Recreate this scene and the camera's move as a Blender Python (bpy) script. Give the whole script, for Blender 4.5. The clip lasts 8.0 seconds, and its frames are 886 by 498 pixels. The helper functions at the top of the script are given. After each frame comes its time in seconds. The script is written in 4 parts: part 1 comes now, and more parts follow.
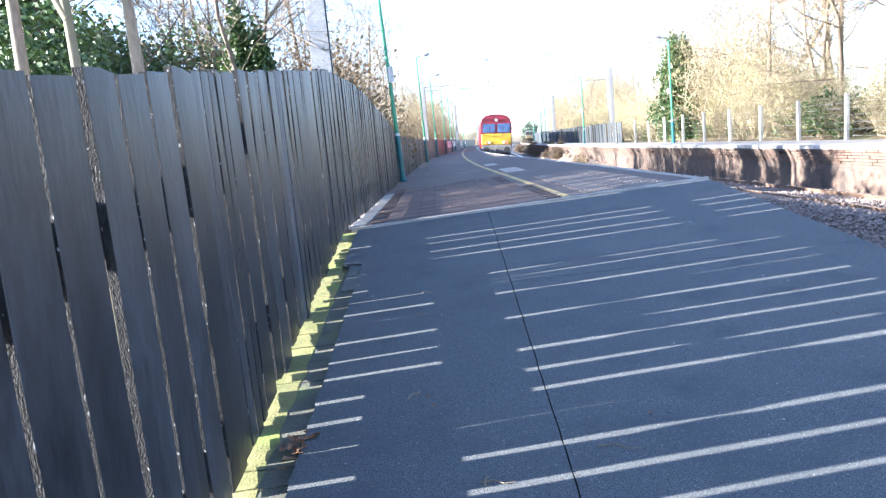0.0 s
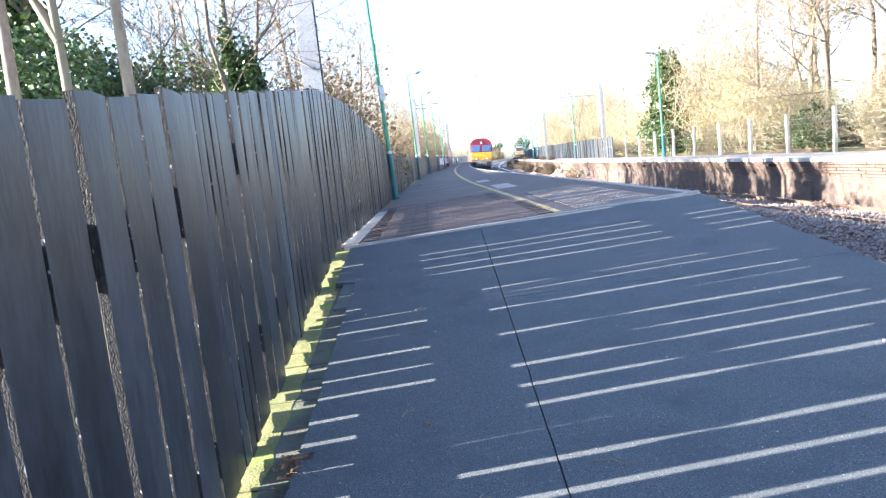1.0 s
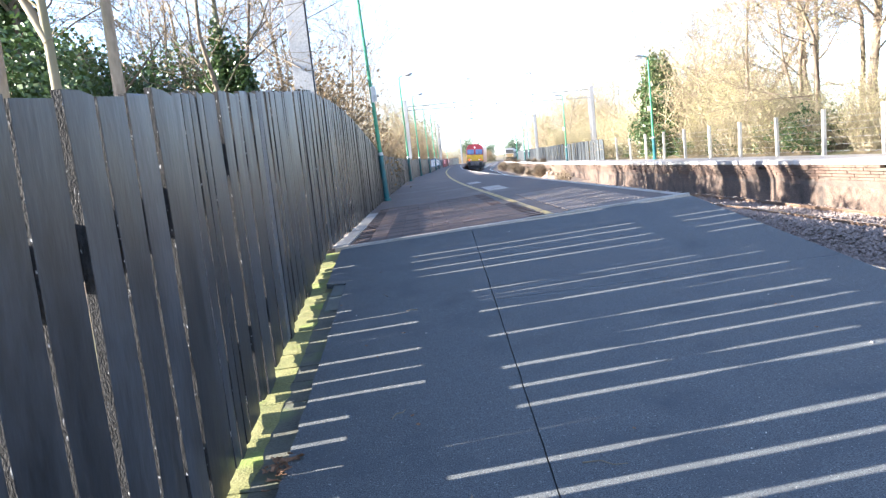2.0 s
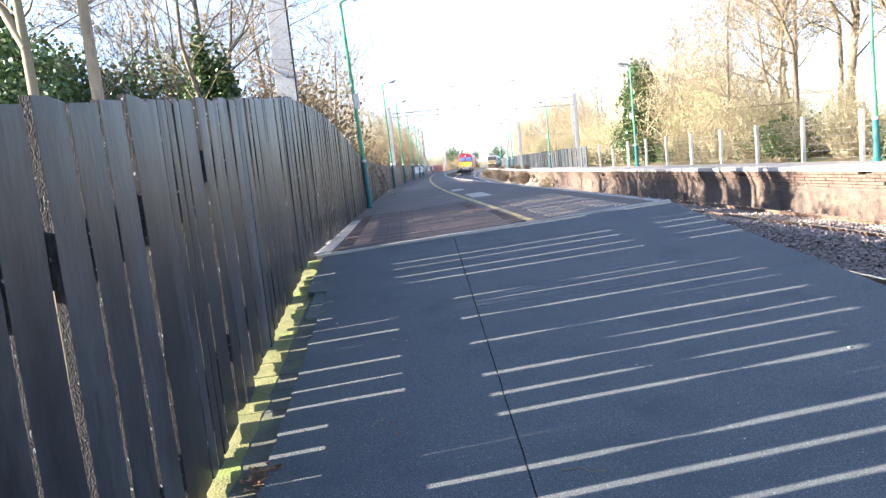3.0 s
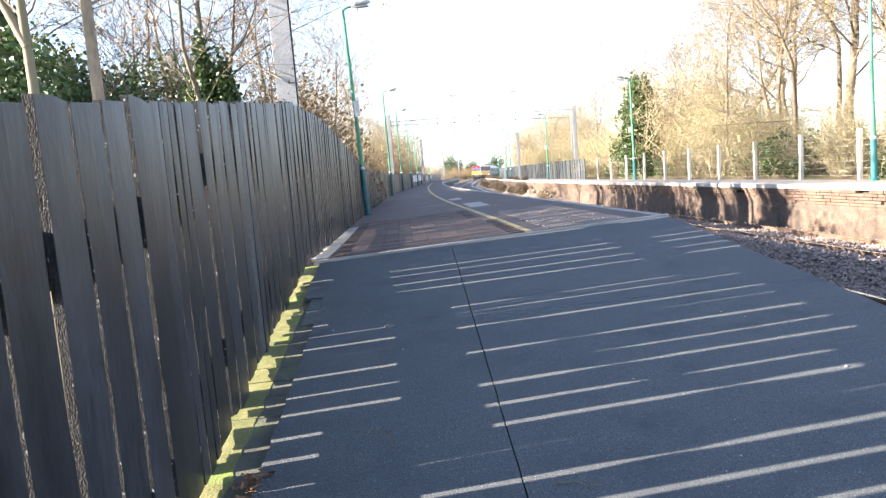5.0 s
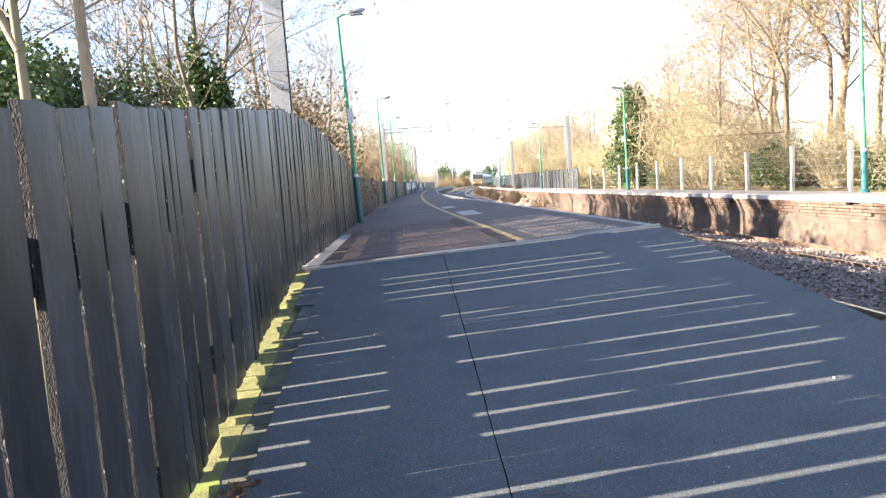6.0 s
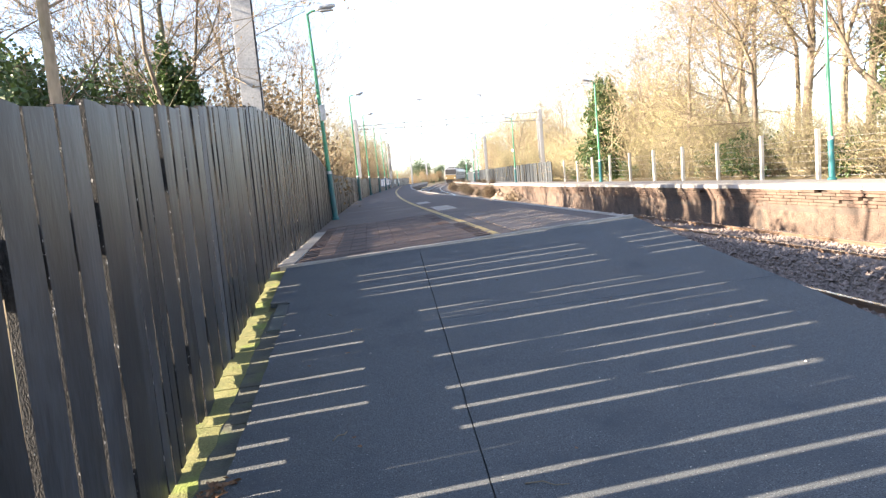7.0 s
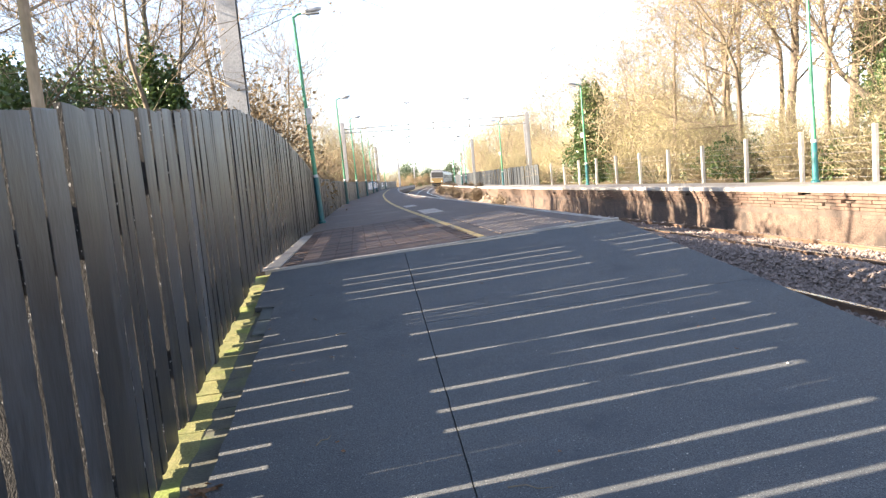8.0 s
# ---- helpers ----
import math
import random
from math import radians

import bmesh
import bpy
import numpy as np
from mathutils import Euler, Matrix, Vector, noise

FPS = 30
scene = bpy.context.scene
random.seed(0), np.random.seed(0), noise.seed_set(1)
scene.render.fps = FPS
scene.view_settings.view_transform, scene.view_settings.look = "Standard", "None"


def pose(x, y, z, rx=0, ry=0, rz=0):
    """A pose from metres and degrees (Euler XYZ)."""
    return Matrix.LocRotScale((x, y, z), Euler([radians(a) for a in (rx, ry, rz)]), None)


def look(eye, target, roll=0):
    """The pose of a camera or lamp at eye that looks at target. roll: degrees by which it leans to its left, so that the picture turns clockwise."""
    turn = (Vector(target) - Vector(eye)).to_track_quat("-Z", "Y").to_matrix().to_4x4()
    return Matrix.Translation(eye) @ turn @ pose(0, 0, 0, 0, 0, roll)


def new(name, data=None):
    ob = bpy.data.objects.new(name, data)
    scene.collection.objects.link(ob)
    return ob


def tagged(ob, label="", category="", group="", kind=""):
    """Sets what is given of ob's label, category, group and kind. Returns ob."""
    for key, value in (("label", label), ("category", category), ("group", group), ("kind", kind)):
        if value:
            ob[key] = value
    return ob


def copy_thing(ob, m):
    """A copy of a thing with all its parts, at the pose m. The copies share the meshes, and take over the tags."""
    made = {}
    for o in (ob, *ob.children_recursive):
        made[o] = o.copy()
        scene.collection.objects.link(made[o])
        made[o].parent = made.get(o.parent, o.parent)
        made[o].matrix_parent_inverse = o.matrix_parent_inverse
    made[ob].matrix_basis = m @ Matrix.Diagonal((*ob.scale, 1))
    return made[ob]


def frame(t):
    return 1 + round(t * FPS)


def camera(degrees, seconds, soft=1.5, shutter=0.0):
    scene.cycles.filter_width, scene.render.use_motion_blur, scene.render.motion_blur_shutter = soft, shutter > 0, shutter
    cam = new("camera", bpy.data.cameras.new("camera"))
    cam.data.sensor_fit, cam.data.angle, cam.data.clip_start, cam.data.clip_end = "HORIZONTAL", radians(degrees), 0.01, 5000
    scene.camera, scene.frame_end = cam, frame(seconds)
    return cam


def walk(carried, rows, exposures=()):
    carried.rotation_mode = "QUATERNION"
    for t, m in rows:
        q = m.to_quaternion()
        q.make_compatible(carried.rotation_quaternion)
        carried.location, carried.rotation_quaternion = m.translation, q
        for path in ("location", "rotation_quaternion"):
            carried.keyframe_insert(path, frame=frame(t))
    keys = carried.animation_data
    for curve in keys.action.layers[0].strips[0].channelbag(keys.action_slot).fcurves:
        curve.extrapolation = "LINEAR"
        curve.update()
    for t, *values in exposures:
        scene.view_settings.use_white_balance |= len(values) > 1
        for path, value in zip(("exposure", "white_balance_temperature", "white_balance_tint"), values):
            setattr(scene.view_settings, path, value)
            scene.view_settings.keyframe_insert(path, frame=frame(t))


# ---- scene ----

cam = camera(61.0, 8.0, soft=1.35)


def aim(x, y, z, yaw, pitch, roll):
    """The hand-held camera near its one standpoint, turned to a heading."""
    a, b = radians(yaw), radians(pitch)
    eye = Vector((x, y, z))
    return look(eye, eye + Vector((-math.sin(a) * math.cos(b), math.cos(a) * math.cos(b), math.sin(b))), roll)


walk(cam, [
    (0.0, aim(-0.029, -0.002, 0.802, 0.06, -7.93, -5.20)),
    (0.5, aim(-0.013, -0.010, 0.811, -0.67, -6.90, -5.62)),
    (1.0, aim(-0.019, -0.015, 0.805, -0.55, -6.71, -5.91)),
    (1.5, aim(-0.027, -0.017, 0.803, -0.77, -6.66, -5.71)),
    (3.0, aim(0.014, -0.000, 0.798, -2.47, -6.23, -5.72)),
    (3.5, aim(0.004, 0.007, 0.798, -2.83, -5.78, -5.17)),
    (4.0, aim(-0.010, 0.015, 0.792, -2.84, -5.86, -4.99)),
    (4.5, aim(-0.010, 0.016, 0.795, -2.67, -5.82, -4.50)),
    (6.0, aim(0.018, 0.017, 0.802, -3.38, -5.02, -3.82)),
    (6.5, aim(0.014, 0.022, 0.797, -4.57, -5.19, -4.25)),
    (7.0, aim(0.019, 0.015, 0.789, -5.20, -5.48, -4.90)),
    (7.5, aim(0.033, 0.022, 0.794, -5.97, -5.32, -5.04)),
    (8.0, aim(0.048, 0.019, 0.788, -6.14, -5.32, -4.98)),
], [(0.0, 3.33, 5050, 13), (0.5, 3.38, 5130, 13), (2.0, 3.18, 5380, 13), (4.0, 3.05, 5680, 13), (6.0, 2.99, 5930, 14), (8.0, 2.93, 6300, 15)])

# ---- light ----
SUN_ELEV, SUN_SIDE = radians(17.0), 0.12
sun_way = Vector((math.cos(SUN_ELEV), SUN_SIDE * math.cos(SUN_ELEV), -math.sin(SUN_ELEV) * math.hypot(1, SUN_SIDE)))
world = bpy.data.worlds.new("world")
scene.world = world
world.use_nodes = True
wn = world.node_tree
sky = wn.nodes.new("ShaderNodeTexSky")
sky.sky_type, sky.sun_disc, sky.sun_elevation = "NISHITA", False, SUN_ELEV
sky.sun_rotation = math.atan2(-sun_way.x, -sun_way.y)
sky.dust_density, sky.air_density, sky.ozone_density = 0.3, 0.85, 1.6
haze = wn.nodes.new("ShaderNodeHueSaturation")
haze.inputs["Saturation"].default_value = 0.74
wn.links.new(sky.outputs[0], haze.inputs["Color"])
wn.links.new(haze.outputs[0], wn.nodes["Background"].inputs[0])
wn.nodes["Background"].inputs[1].default_value = 0.074
sun_data = bpy.data.lights.new("sun", "SUN")
sun_data.energy, sun_data.angle, sun_data.color = 5.0, radians(0.5), (1.0, 0.83, 0.6)
sun = new("sun", sun_data)
sun.matrix_world = look(Vector((0, 0, 30)), Vector((0, 0, 30)) + sun_way)


# ---- materials ----
def mat(name, a, b, rough=0.8, scale=6.0, fine=60.0, bump=0.3, metal=0.0, stretch=(1, 1, 1), dirt=None, dirt_scale=1.2, dirt_amount=0.55, spread=0.0, space="world", transmit=0.0, speckle=0.35, spec=0.5, flecks=None):
    """Two-scale varied surface: colours a and b by broad and fine noise, stains, bump, and a spread of brightness piece by piece."""
    m = bpy.data.materials.new(name)
    m.use_nodes = True
    nt = m.node_tree
    ns, ln = nt.nodes, nt.links
    bsdf = ns["Principled BSDF"]
    if space == "world":
        where = ns.new("ShaderNodeNewGeometry").outputs["Position"]
    else:
        where = ns.new("ShaderNodeTexCoord").outputs["Object"]
    info = ns.new("ShaderNodeObjectInfo")
    mp = ns.new("ShaderNodeMapping")
    mp.inputs["Scale"].default_value = stretch
    if space != "world":
        mul = ns.new("ShaderNodeVectorMath")
        mul.operation = "SCALE"
        mul.inputs[0].default_value = (37.0, 17.0, 53.0)
        ln.new(info.outputs["Random"], mul.inputs["Scale"])
        add = ns.new("ShaderNodeVectorMath")
        ln.new(where, add.inputs[0])
        ln.new(mul.outputs[0], add.inputs[1])
        where = add.outputs[0]
    ln.new(where, mp.inputs["Vector"])

    def nz(sc, detail=5.0):
        n = ns.new("ShaderNodeTexNoise")
        n.inputs["Scale"].default_value, n.inputs["Detail"].default_value = sc, detail
        ln.new(mp.outputs[0], n.inputs["Vector"])
        return n.outputs["Fac"]

    def ramp(src, lo, hi):
        r = ns.new("ShaderNodeMapRange")
        r.inputs["From Min"].default_value, r.inputs["From Max"].default_value = lo, hi
        ln.new(src, r.inputs["Value"])
        return r.outputs[0]

    def mix(fac, c0, c1, kind="MIX"):
        x = ns.new("ShaderNodeMix")
        x.data_type, x.blend_type = "RGBA", kind
        if isinstance(fac, float):
            x.inputs["Factor"].default_value = fac
        else:
            ln.new(fac, x.inputs["Factor"])
        for sock, c in ((x.inputs[6], c0), (x.inputs[7], c1)):
            if isinstance(c, tuple):
                sock.default_value = (*c, 1)
            else:
                ln.new(c, sock)
        return x.outputs[2]

    broad, grain = nz(scale), nz(fine, 3.0)
    col = mix(ramp(broad, 0.32, 0.68), a, b)
    g = ramp(grain, 0.3, 0.7)
    col = mix(speckle, col, mix(g, tuple(0.45 * v for v in a), tuple(min(1.0, 1.35 * v) for v in b)))
    if dirt:
        col = mix(ramp(nz(dirt_scale, 6.0), 0.52, 0.52 + (1 - dirt_amount) * 0.5), col, dirt)
    if flecks:
        col = mix(ramp(nz(flecks[1], 2.0), 0.66, 0.74), col, flecks[0])
    if spread:
        h = ns.new("ShaderNodeHueSaturation")
        v = ns.new("ShaderNodeMapRange")
        v.inputs["To Min"].default_value, v.inputs["To Max"].default_value = 1 - spread, 1 + spread
        ln.new(info.outputs["Random"], v.inputs["Value"])
        ln.new(v.outputs[0], h.inputs["Value"])
        ln.new(col, h.inputs["Color"])
        col = h.outputs[0]
    ln.new(col, bsdf.inputs["Base Color"])
    bsdf.inputs["Metallic"].default_value = metal
    bsdf.inputs["Specular IOR Level"].default_value = spec
    rr = ns.new("ShaderNodeMapRange")
    rr.inputs["To Min"].default_value, rr.inputs["To Max"].default_value = max(0.05, rough - 0.12), min(1.0, rough + 0.1)
    ln.new(broad, rr.inputs["Value"])
    ln.new(rr.outputs[0], bsdf.inputs["Roughness"])
    if bump:
        bp = ns.new("ShaderNodeBump")
        bp.inputs["Strength"].default_value, bp.inputs["Distance"].default_value = bump, 0.006
        ln.new(grain, bp.inputs["Height"])
        ln.new(bp.outputs[0], bsdf.inputs["Normal"])
    if transmit:
        tr = ns.new("ShaderNodeBsdfTranslucent")
        ln.new(col, tr.inputs["Color"])
        sh = ns.new("ShaderNodeMixShader")
        sh.inputs[0].default_value = transmit
        ln.new(bsdf.outputs[0], sh.inputs[1])
        ln.new(tr.outputs[0], sh.inputs[2])
        ln.new(sh.outputs[0], ns["Material Output"].inputs["Surface"])
    return m


def glow(name, colour, strength):
    m = mat(name, colour, colour, 0.3)
    b = m.node_tree.nodes["Principled BSDF"]
    b.inputs["Emission Color"].default_value, b.inputs["Emission Strength"].default_value = (*colour, 1), strength
    return m


M_ASPHALT = mat("asphalt", (0.07, 0.077, 0.081), (0.105, 0.114, 0.12), 0.85, 1.1, 130, 1.0, dirt=(0.064, 0.072, 0.08), dirt_scale=2.2, dirt_amount=0.5, speckle=0.9, spec=0.3, flecks=((0.27, 0.275, 0.27), 80.0))
M_PAVING = mat("brick_paving", (0.062, 0.041, 0.034), (0.125, 0.083, 0.066), 0.85, 2.5, 90, 0.6, spread=0.35)
M_TARMAC_OLD = mat("old_tarmac", (0.06, 0.05, 0.046), (0.115, 0.09, 0.08), 0.85, 0.9, 80, 0.6, dirt=(0.15, 0.125, 0.105), dirt_scale=0.6, speckle=0.6)
M_CONCRETE = mat("concrete", (0.26, 0.24, 0.21), (0.4, 0.37, 0.33), 0.8, 3.0, 70, 0.5, dirt=(0.2, 0.17, 0.13), dirt_scale=1.6)
M_COPING = mat("coping_stone", (0.38, 0.35, 0.31), (0.52, 0.48, 0.43), 0.75, 2.0, 60, 0.4, dirt=(0.3, 0.26, 0.2), dirt_scale=1.1)
M_WHITE = mat("white_paint", (0.7, 0.68, 0.63), (0.82, 0.8, 0.76), 0.6, 3.0, 60, 0.3, dirt=(0.35, 0.33, 0.3), dirt_scale=4.0)
M_YELLOW = mat("yellow_paint", (0.36, 0.25, 0.07), (0.5, 0.36, 0.12), 0.7, 4.0, 70, 0.4, dirt=(0.12, 0.1, 0.075), dirt_scale=6.0, dirt_amount=0.75)
M_MOSS = mat("mossy_concrete", (0.085, 0.1, 0.022), (0.205, 0.19, 0.07), 0.9, 6.0, 70, 0.9, dirt=(0.15, 0.19, 0.035), dirt_scale=3.5, dirt_amount=0.7, speckle=0.4)
# grimy concrete, its colour darkened further for the shade of the board feet
M_KERB_EDGE = mat("grimy_shaded_kerb", (0.045, 0.048, 0.038), (0.1, 0.1, 0.076), 0.85, 5.0, 70, 0.7, dirt=(0.11, 0.13, 0.05), dirt_scale=3.0)
M_WET = mat("wet_slab", (0.05, 0.06, 0.055), (0.1, 0.115, 0.1), 0.65, 4.0, 60, 0.4)
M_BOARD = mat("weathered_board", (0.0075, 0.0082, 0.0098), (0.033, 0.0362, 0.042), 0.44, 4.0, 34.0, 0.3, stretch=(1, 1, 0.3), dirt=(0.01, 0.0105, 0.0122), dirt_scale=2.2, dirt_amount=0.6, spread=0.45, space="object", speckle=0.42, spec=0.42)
# sawn edges: near-black colour, with sunlit specks painted in as pale flecks
M_SAWN = mat("sun_flecked_sawn_edge", (0.004, 0.004, 0.004), (0.026, 0.025, 0.024), 0.9, 70.0, 150.0, 1.0, stretch=(1, 1, 0.5), dirt=(0.005, 0.005, 0.005), dirt_scale=30.0, dirt_amount=0.9, space="object", flecks=((0.42, 0.41, 0.395), 55.0))
M_SILVERED = mat("silvered_board", (0.03, 0.033, 0.038), (0.075, 0.08, 0.09), 0.55, 4.0, 60.0, 0.7, stretch=(1, 1, 0.1), space="object", speckle=0.45)
M_FARBOARD = mat("grey_blue_board", (0.017, 0.021, 0.024), (0.045, 0.052, 0.057), 0.85, 5.0, 26.0, 0.4, stretch=(1, 1, 0.1), spread=0.4, space="object")
M_BOARD_DARK = mat("dark_timber", (0.05, 0.045, 0.04), (0.09, 0.08, 0.07), 0.8, 5.0, 26.0, 0.6, stretch=(1, 0.1, 1))
M_GREEN = mat("green_paint", (0.04, 0.2, 0.105), (0.06, 0.26, 0.14), 0.4, 5.0, 60, 0.1)
M_TEAL = mat("teal_paint", (0.012, 0.09, 0.1), (0.02, 0.13, 0.14), 0.4, 5.0, 60, 0.1, dirt=(0.08, 0.08, 0.07), dirt_scale=7.0)
M_BLUE_SIGN = mat("blue_sign", (0.02, 0.1, 0.3), (0.03, 0.13, 0.36), 0.4, 5.0)
M_STEEL = mat("galvanised_steel", (0.4, 0.42, 0.44), (0.55, 0.57, 0.6), 0.5, 3.0, 40, 0.2, metal=0.3, dirt=(0.3, 0.28, 0.25), dirt_scale=1.5)
M_DARK_STEEL = mat("dark_steel", (0.04, 0.04, 0.042), (0.07, 0.07, 0.07), 0.5, 4.0, 40, 0.2, metal=0.4)
M_RAIL = mat("rusted_rail", (0.09, 0.056, 0.036), (0.17, 0.108, 0.07), 0.75, 5.0, 50, 0.4)
M_RAILTOP = mat("polished_rail", (0.5, 0.48, 0.45), (0.62, 0.6, 0.57), 0.25, 3.0, 40, 0.05, metal=0.9)
M_SLEEPER = mat("concrete_sleeper", (0.14, 0.115, 0.095), (0.24, 0.2, 0.17), 0.85, 4.0, 60, 0.5, spread=0.2)
M_BALLAST = mat("ballast", (0.07, 0.057, 0.05), (0.17, 0.14, 0.12), 0.9, 9.0, 30, 1.0)
M_STONE = mat("ballast_stone", (0.1, 0.082, 0.074), (0.28, 0.225, 0.195), 0.9, 11.0, 40, 0.5)
M_BRICK = mat("wall_brick", (0.07, 0.046, 0.034), (0.15, 0.1, 0.074), 0.85, 3.0, 60, 0.6, dirt=(0.1, 0.08, 0.062), dirt_scale=1.3, spread=0.12)
M_RENDER = mat("stained_render", (0.05, 0.036, 0.028), (0.14, 0.098, 0.072), 0.9, 2.6, 30, 0.9, dirt=(0.035, 0.027, 0.022), dirt_scale=1.7, dirt_amount=0.7, speckle=0.5)
M_MORTAR = mat("wall_mortar", (0.055, 0.042, 0.034), (0.11, 0.085, 0.068), 0.9, 3.0, 60, 0.6)
M_SOIL = mat("soil_and_litter", (0.07, 0.055, 0.03), (0.16, 0.12, 0.06), 0.95, 0.8, 20, 1.0, dirt=(0.1, 0.13, 0.04), dirt_scale=0.5)
M_BARK = mat("bark", (0.07, 0.055, 0.04), (0.17, 0.135, 0.095), 0.9, 3.0, 25, 0.9, stretch=(1, 1, 0.35), dirt=(0.09, 0.1, 0.05), dirt_scale=1.5, space="object")
M_BARK_PALE = mat("pale_bark", (0.14, 0.105, 0.078), (0.28, 0.22, 0.16), 0.85, 3.0, 20, 0.6, stretch=(1, 1, 0.35), dirt=(0.15, 0.14, 0.08), dirt_scale=1.5, space="object")
M_TWIG = mat("twigs", (0.115, 0.09, 0.056), (0.25, 0.195, 0.125), 0.85, 2.0, 20, 0.0)
M_TWIG_PALE = mat("budding_twigs", (0.2, 0.165, 0.1), (0.38, 0.32, 0.2), 0.85, 2.0, 20, 0.0)
M_BUD = mat("buds", (0.3, 0.28, 0.11), (0.5, 0.46, 0.23), 0.8, 2.0, 20, 0.0, transmit=0.3)
M_BROWNLEAF = mat("brown_leaves", (0.15, 0.1, 0.05), (0.34, 0.25, 0.14), 0.85, 3.0, 20, 0.0, transmit=0.3)
M_DEADLEAF = mat("dead_bramble_leaves", (0.04, 0.024, 0.016), (0.12, 0.075, 0.05), 0.9, 3.0, 20, 0.0, transmit=0.1)
M_TANLEAF = mat("tan_leaves", (0.14, 0.14, 0.062), (0.29, 0.275, 0.14), 0.85, 3.0, 20, 0.0, transmit=0.25)
M_IVY = mat("ivy_leaves", (0.03, 0.06, 0.018), (0.08, 0.13, 0.035), 0.45, 3.0, 20, 0.0, transmit=0.2)
M_LAUREL = mat("laurel_leaves", (0.026, 0.055, 0.016), (0.075, 0.125, 0.034), 0.5, 3.0, 20, 0.0, transmit=0.15)
M_EVERGREEN = mat("evergreen", (0.03, 0.055, 0.025), (0.06, 0.1, 0.04), 0.6, 2.0, 20, 0.0, transmit=0.15)
M_RED = mat("red_paint", (0.24, 0.015, 0.028), (0.3, 0.022, 0.035), 0.35, 3.0, 40, 0.05, dirt=(0.14, 0.02, 0.02), dirt_scale=1.0)
M_LOCO_YELLOW = mat("warning_yellow", (0.48, 0.31, 0.02), (0.6, 0.4, 0.03), 0.45, 3.0, 40, 0.05, dirt=(0.24, 0.17, 0.05), dirt_scale=1.6)
M_DULL_YELLOW = mat("grimy_yellow", (0.14, 0.095, 0.036), (0.21, 0.15, 0.06), 0.5, 3.0, 40, 0.05, dirt=(0.14, 0.1, 0.06), dirt_scale=1.5)
# blue sky reflection is painted into the glass colour
M_SKY_GLASS = mat("sky_tinted_glass", (0.07, 0.11, 0.22), (0.11, 0.16, 0.3), 0.12, 3.0, 40, 0.0)
M_BLACK = mat("black_paint", (0.012, 0.012, 0.013), (0.03, 0.03, 0.03), 0.6, 3.0, 40, 0.1)
M_SILVER = mat("train_silver", (0.16, 0.165, 0.175), (0.24, 0.245, 0.26), 0.35, 2.0, 30, 0.05, metal=0.2)
M_GREY_GEAR = mat("grimy_grey", (0.1, 0.095, 0.09), (0.2, 0.19, 0.18), 0.7, 4.0, 40, 0.2)
M_TAIL = glow("tail_lamp", (1.0, 0.12, 0.05), 0.3)


# ---- shape helpers ----
def mesh_of(bm, name, material, smooth=False):
    me = bpy.data.meshes.new(name)
    bm.normal_update()
    bm.to_mesh(me)
    bm.free()
    for m in material if isinstance(material, (list, tuple)) else (material,):
        me.materials.append(m)
    if smooth:
        for p in me.polygons:
            p.use_smooth = True
    return me


def part(name, bm, material, parent=None, label="", smooth=False):
    """Links a bmesh as one mesh object under a thing or a part."""
    ob = new(name, mesh_of(bm, name, material, smooth))
    if parent:
        ob.parent = parent
    if label:
        ob["label"] = label
    return ob


def box(bm, x0, x1, y0, y1, z0, z1, bevel=0.0):
    v = [bm.verts.new((x, y, z)) for x in (x0, x1) for y in (y0, y1) for z in (z0, z1)]
    fs = [bm.faces.new([v[i] for i in q]) for q in ((0, 1, 3, 2), (4, 6, 7, 5), (0, 4, 5, 1), (2, 3, 7, 6), (0, 2, 6, 4), (1, 5, 7, 3))]
    if bevel:
        bmesh.ops.bevel(bm, geom=list({e for f in fs for e in f.edges}), offset=bevel, segments=1, affect="EDGES")
    return v


def boxed(*dims, bevel=0.0):
    bm = bmesh.new()
    box(bm, *dims, bevel=bevel)
    return bm


def tube(bm, pts, radii, sides=6, cap=True):
    """A tapered tube through points."""
    rings, n = [], len(pts)
    for i, (p, r) in enumerate(zip(pts, radii)):
        d = (pts[min(i + 1, n - 1)] - pts[max(i - 1, 0)]).normalized()
        u = d.cross(Vector((0.3, 0.9, 0.2)) if abs(d.z) > 0.8 else Vector((0, 0, 1))).normalized()
        w = d.cross(u)
        rings.append([bm.verts.new(p + r * (math.cos(k * math.tau / sides) * u + math.sin(k * math.tau / sides) * w)) for k in range(sides)])
    for a, b in zip(rings, rings[1:]):
        for k in range(sides):
            bm.faces.new((a[k], a[(k + 1) % sides], b[(k + 1) % sides], b[k]))
    if cap:
        bm.faces.new(rings[0][::-1])
        bm.faces.new(rings[-1])


def loft(bm, sections):
    """Skin between equal-length closed sections of points, capped."""
    rows = [[bm.verts.new(p) for p in s] for s in sections]
    n = len(rows[0])
    for a, b in zip(rows, rows[1:]):
        for k in range(n):
            bm.faces.new((a[k], a[(k + 1) % n], b[(k + 1) % n], b[k]))
    bm.faces.new(rows[0][::-1])
    bm.faces.new(rows[-1])


# ---- plan: curves along the line ----
BEND_Y = (-80, -10, 12, 27, 40, 55, 65, 80, 90, 104, 130, 156, 182, 207, 234, 250, 300, 420)
BEND_X = (0, 0, 0, -0.2, -0.45, -0.35, 0.0, 0.8, 1.25, 2.1, 5.0, 8.3, 11.6, 15.1, 19.9, 22.3, 30.2, 50)
FENCE_Y = (-80, 18, 30, 43, 56, 67, 72, 90, 110, 140, 170, 210)
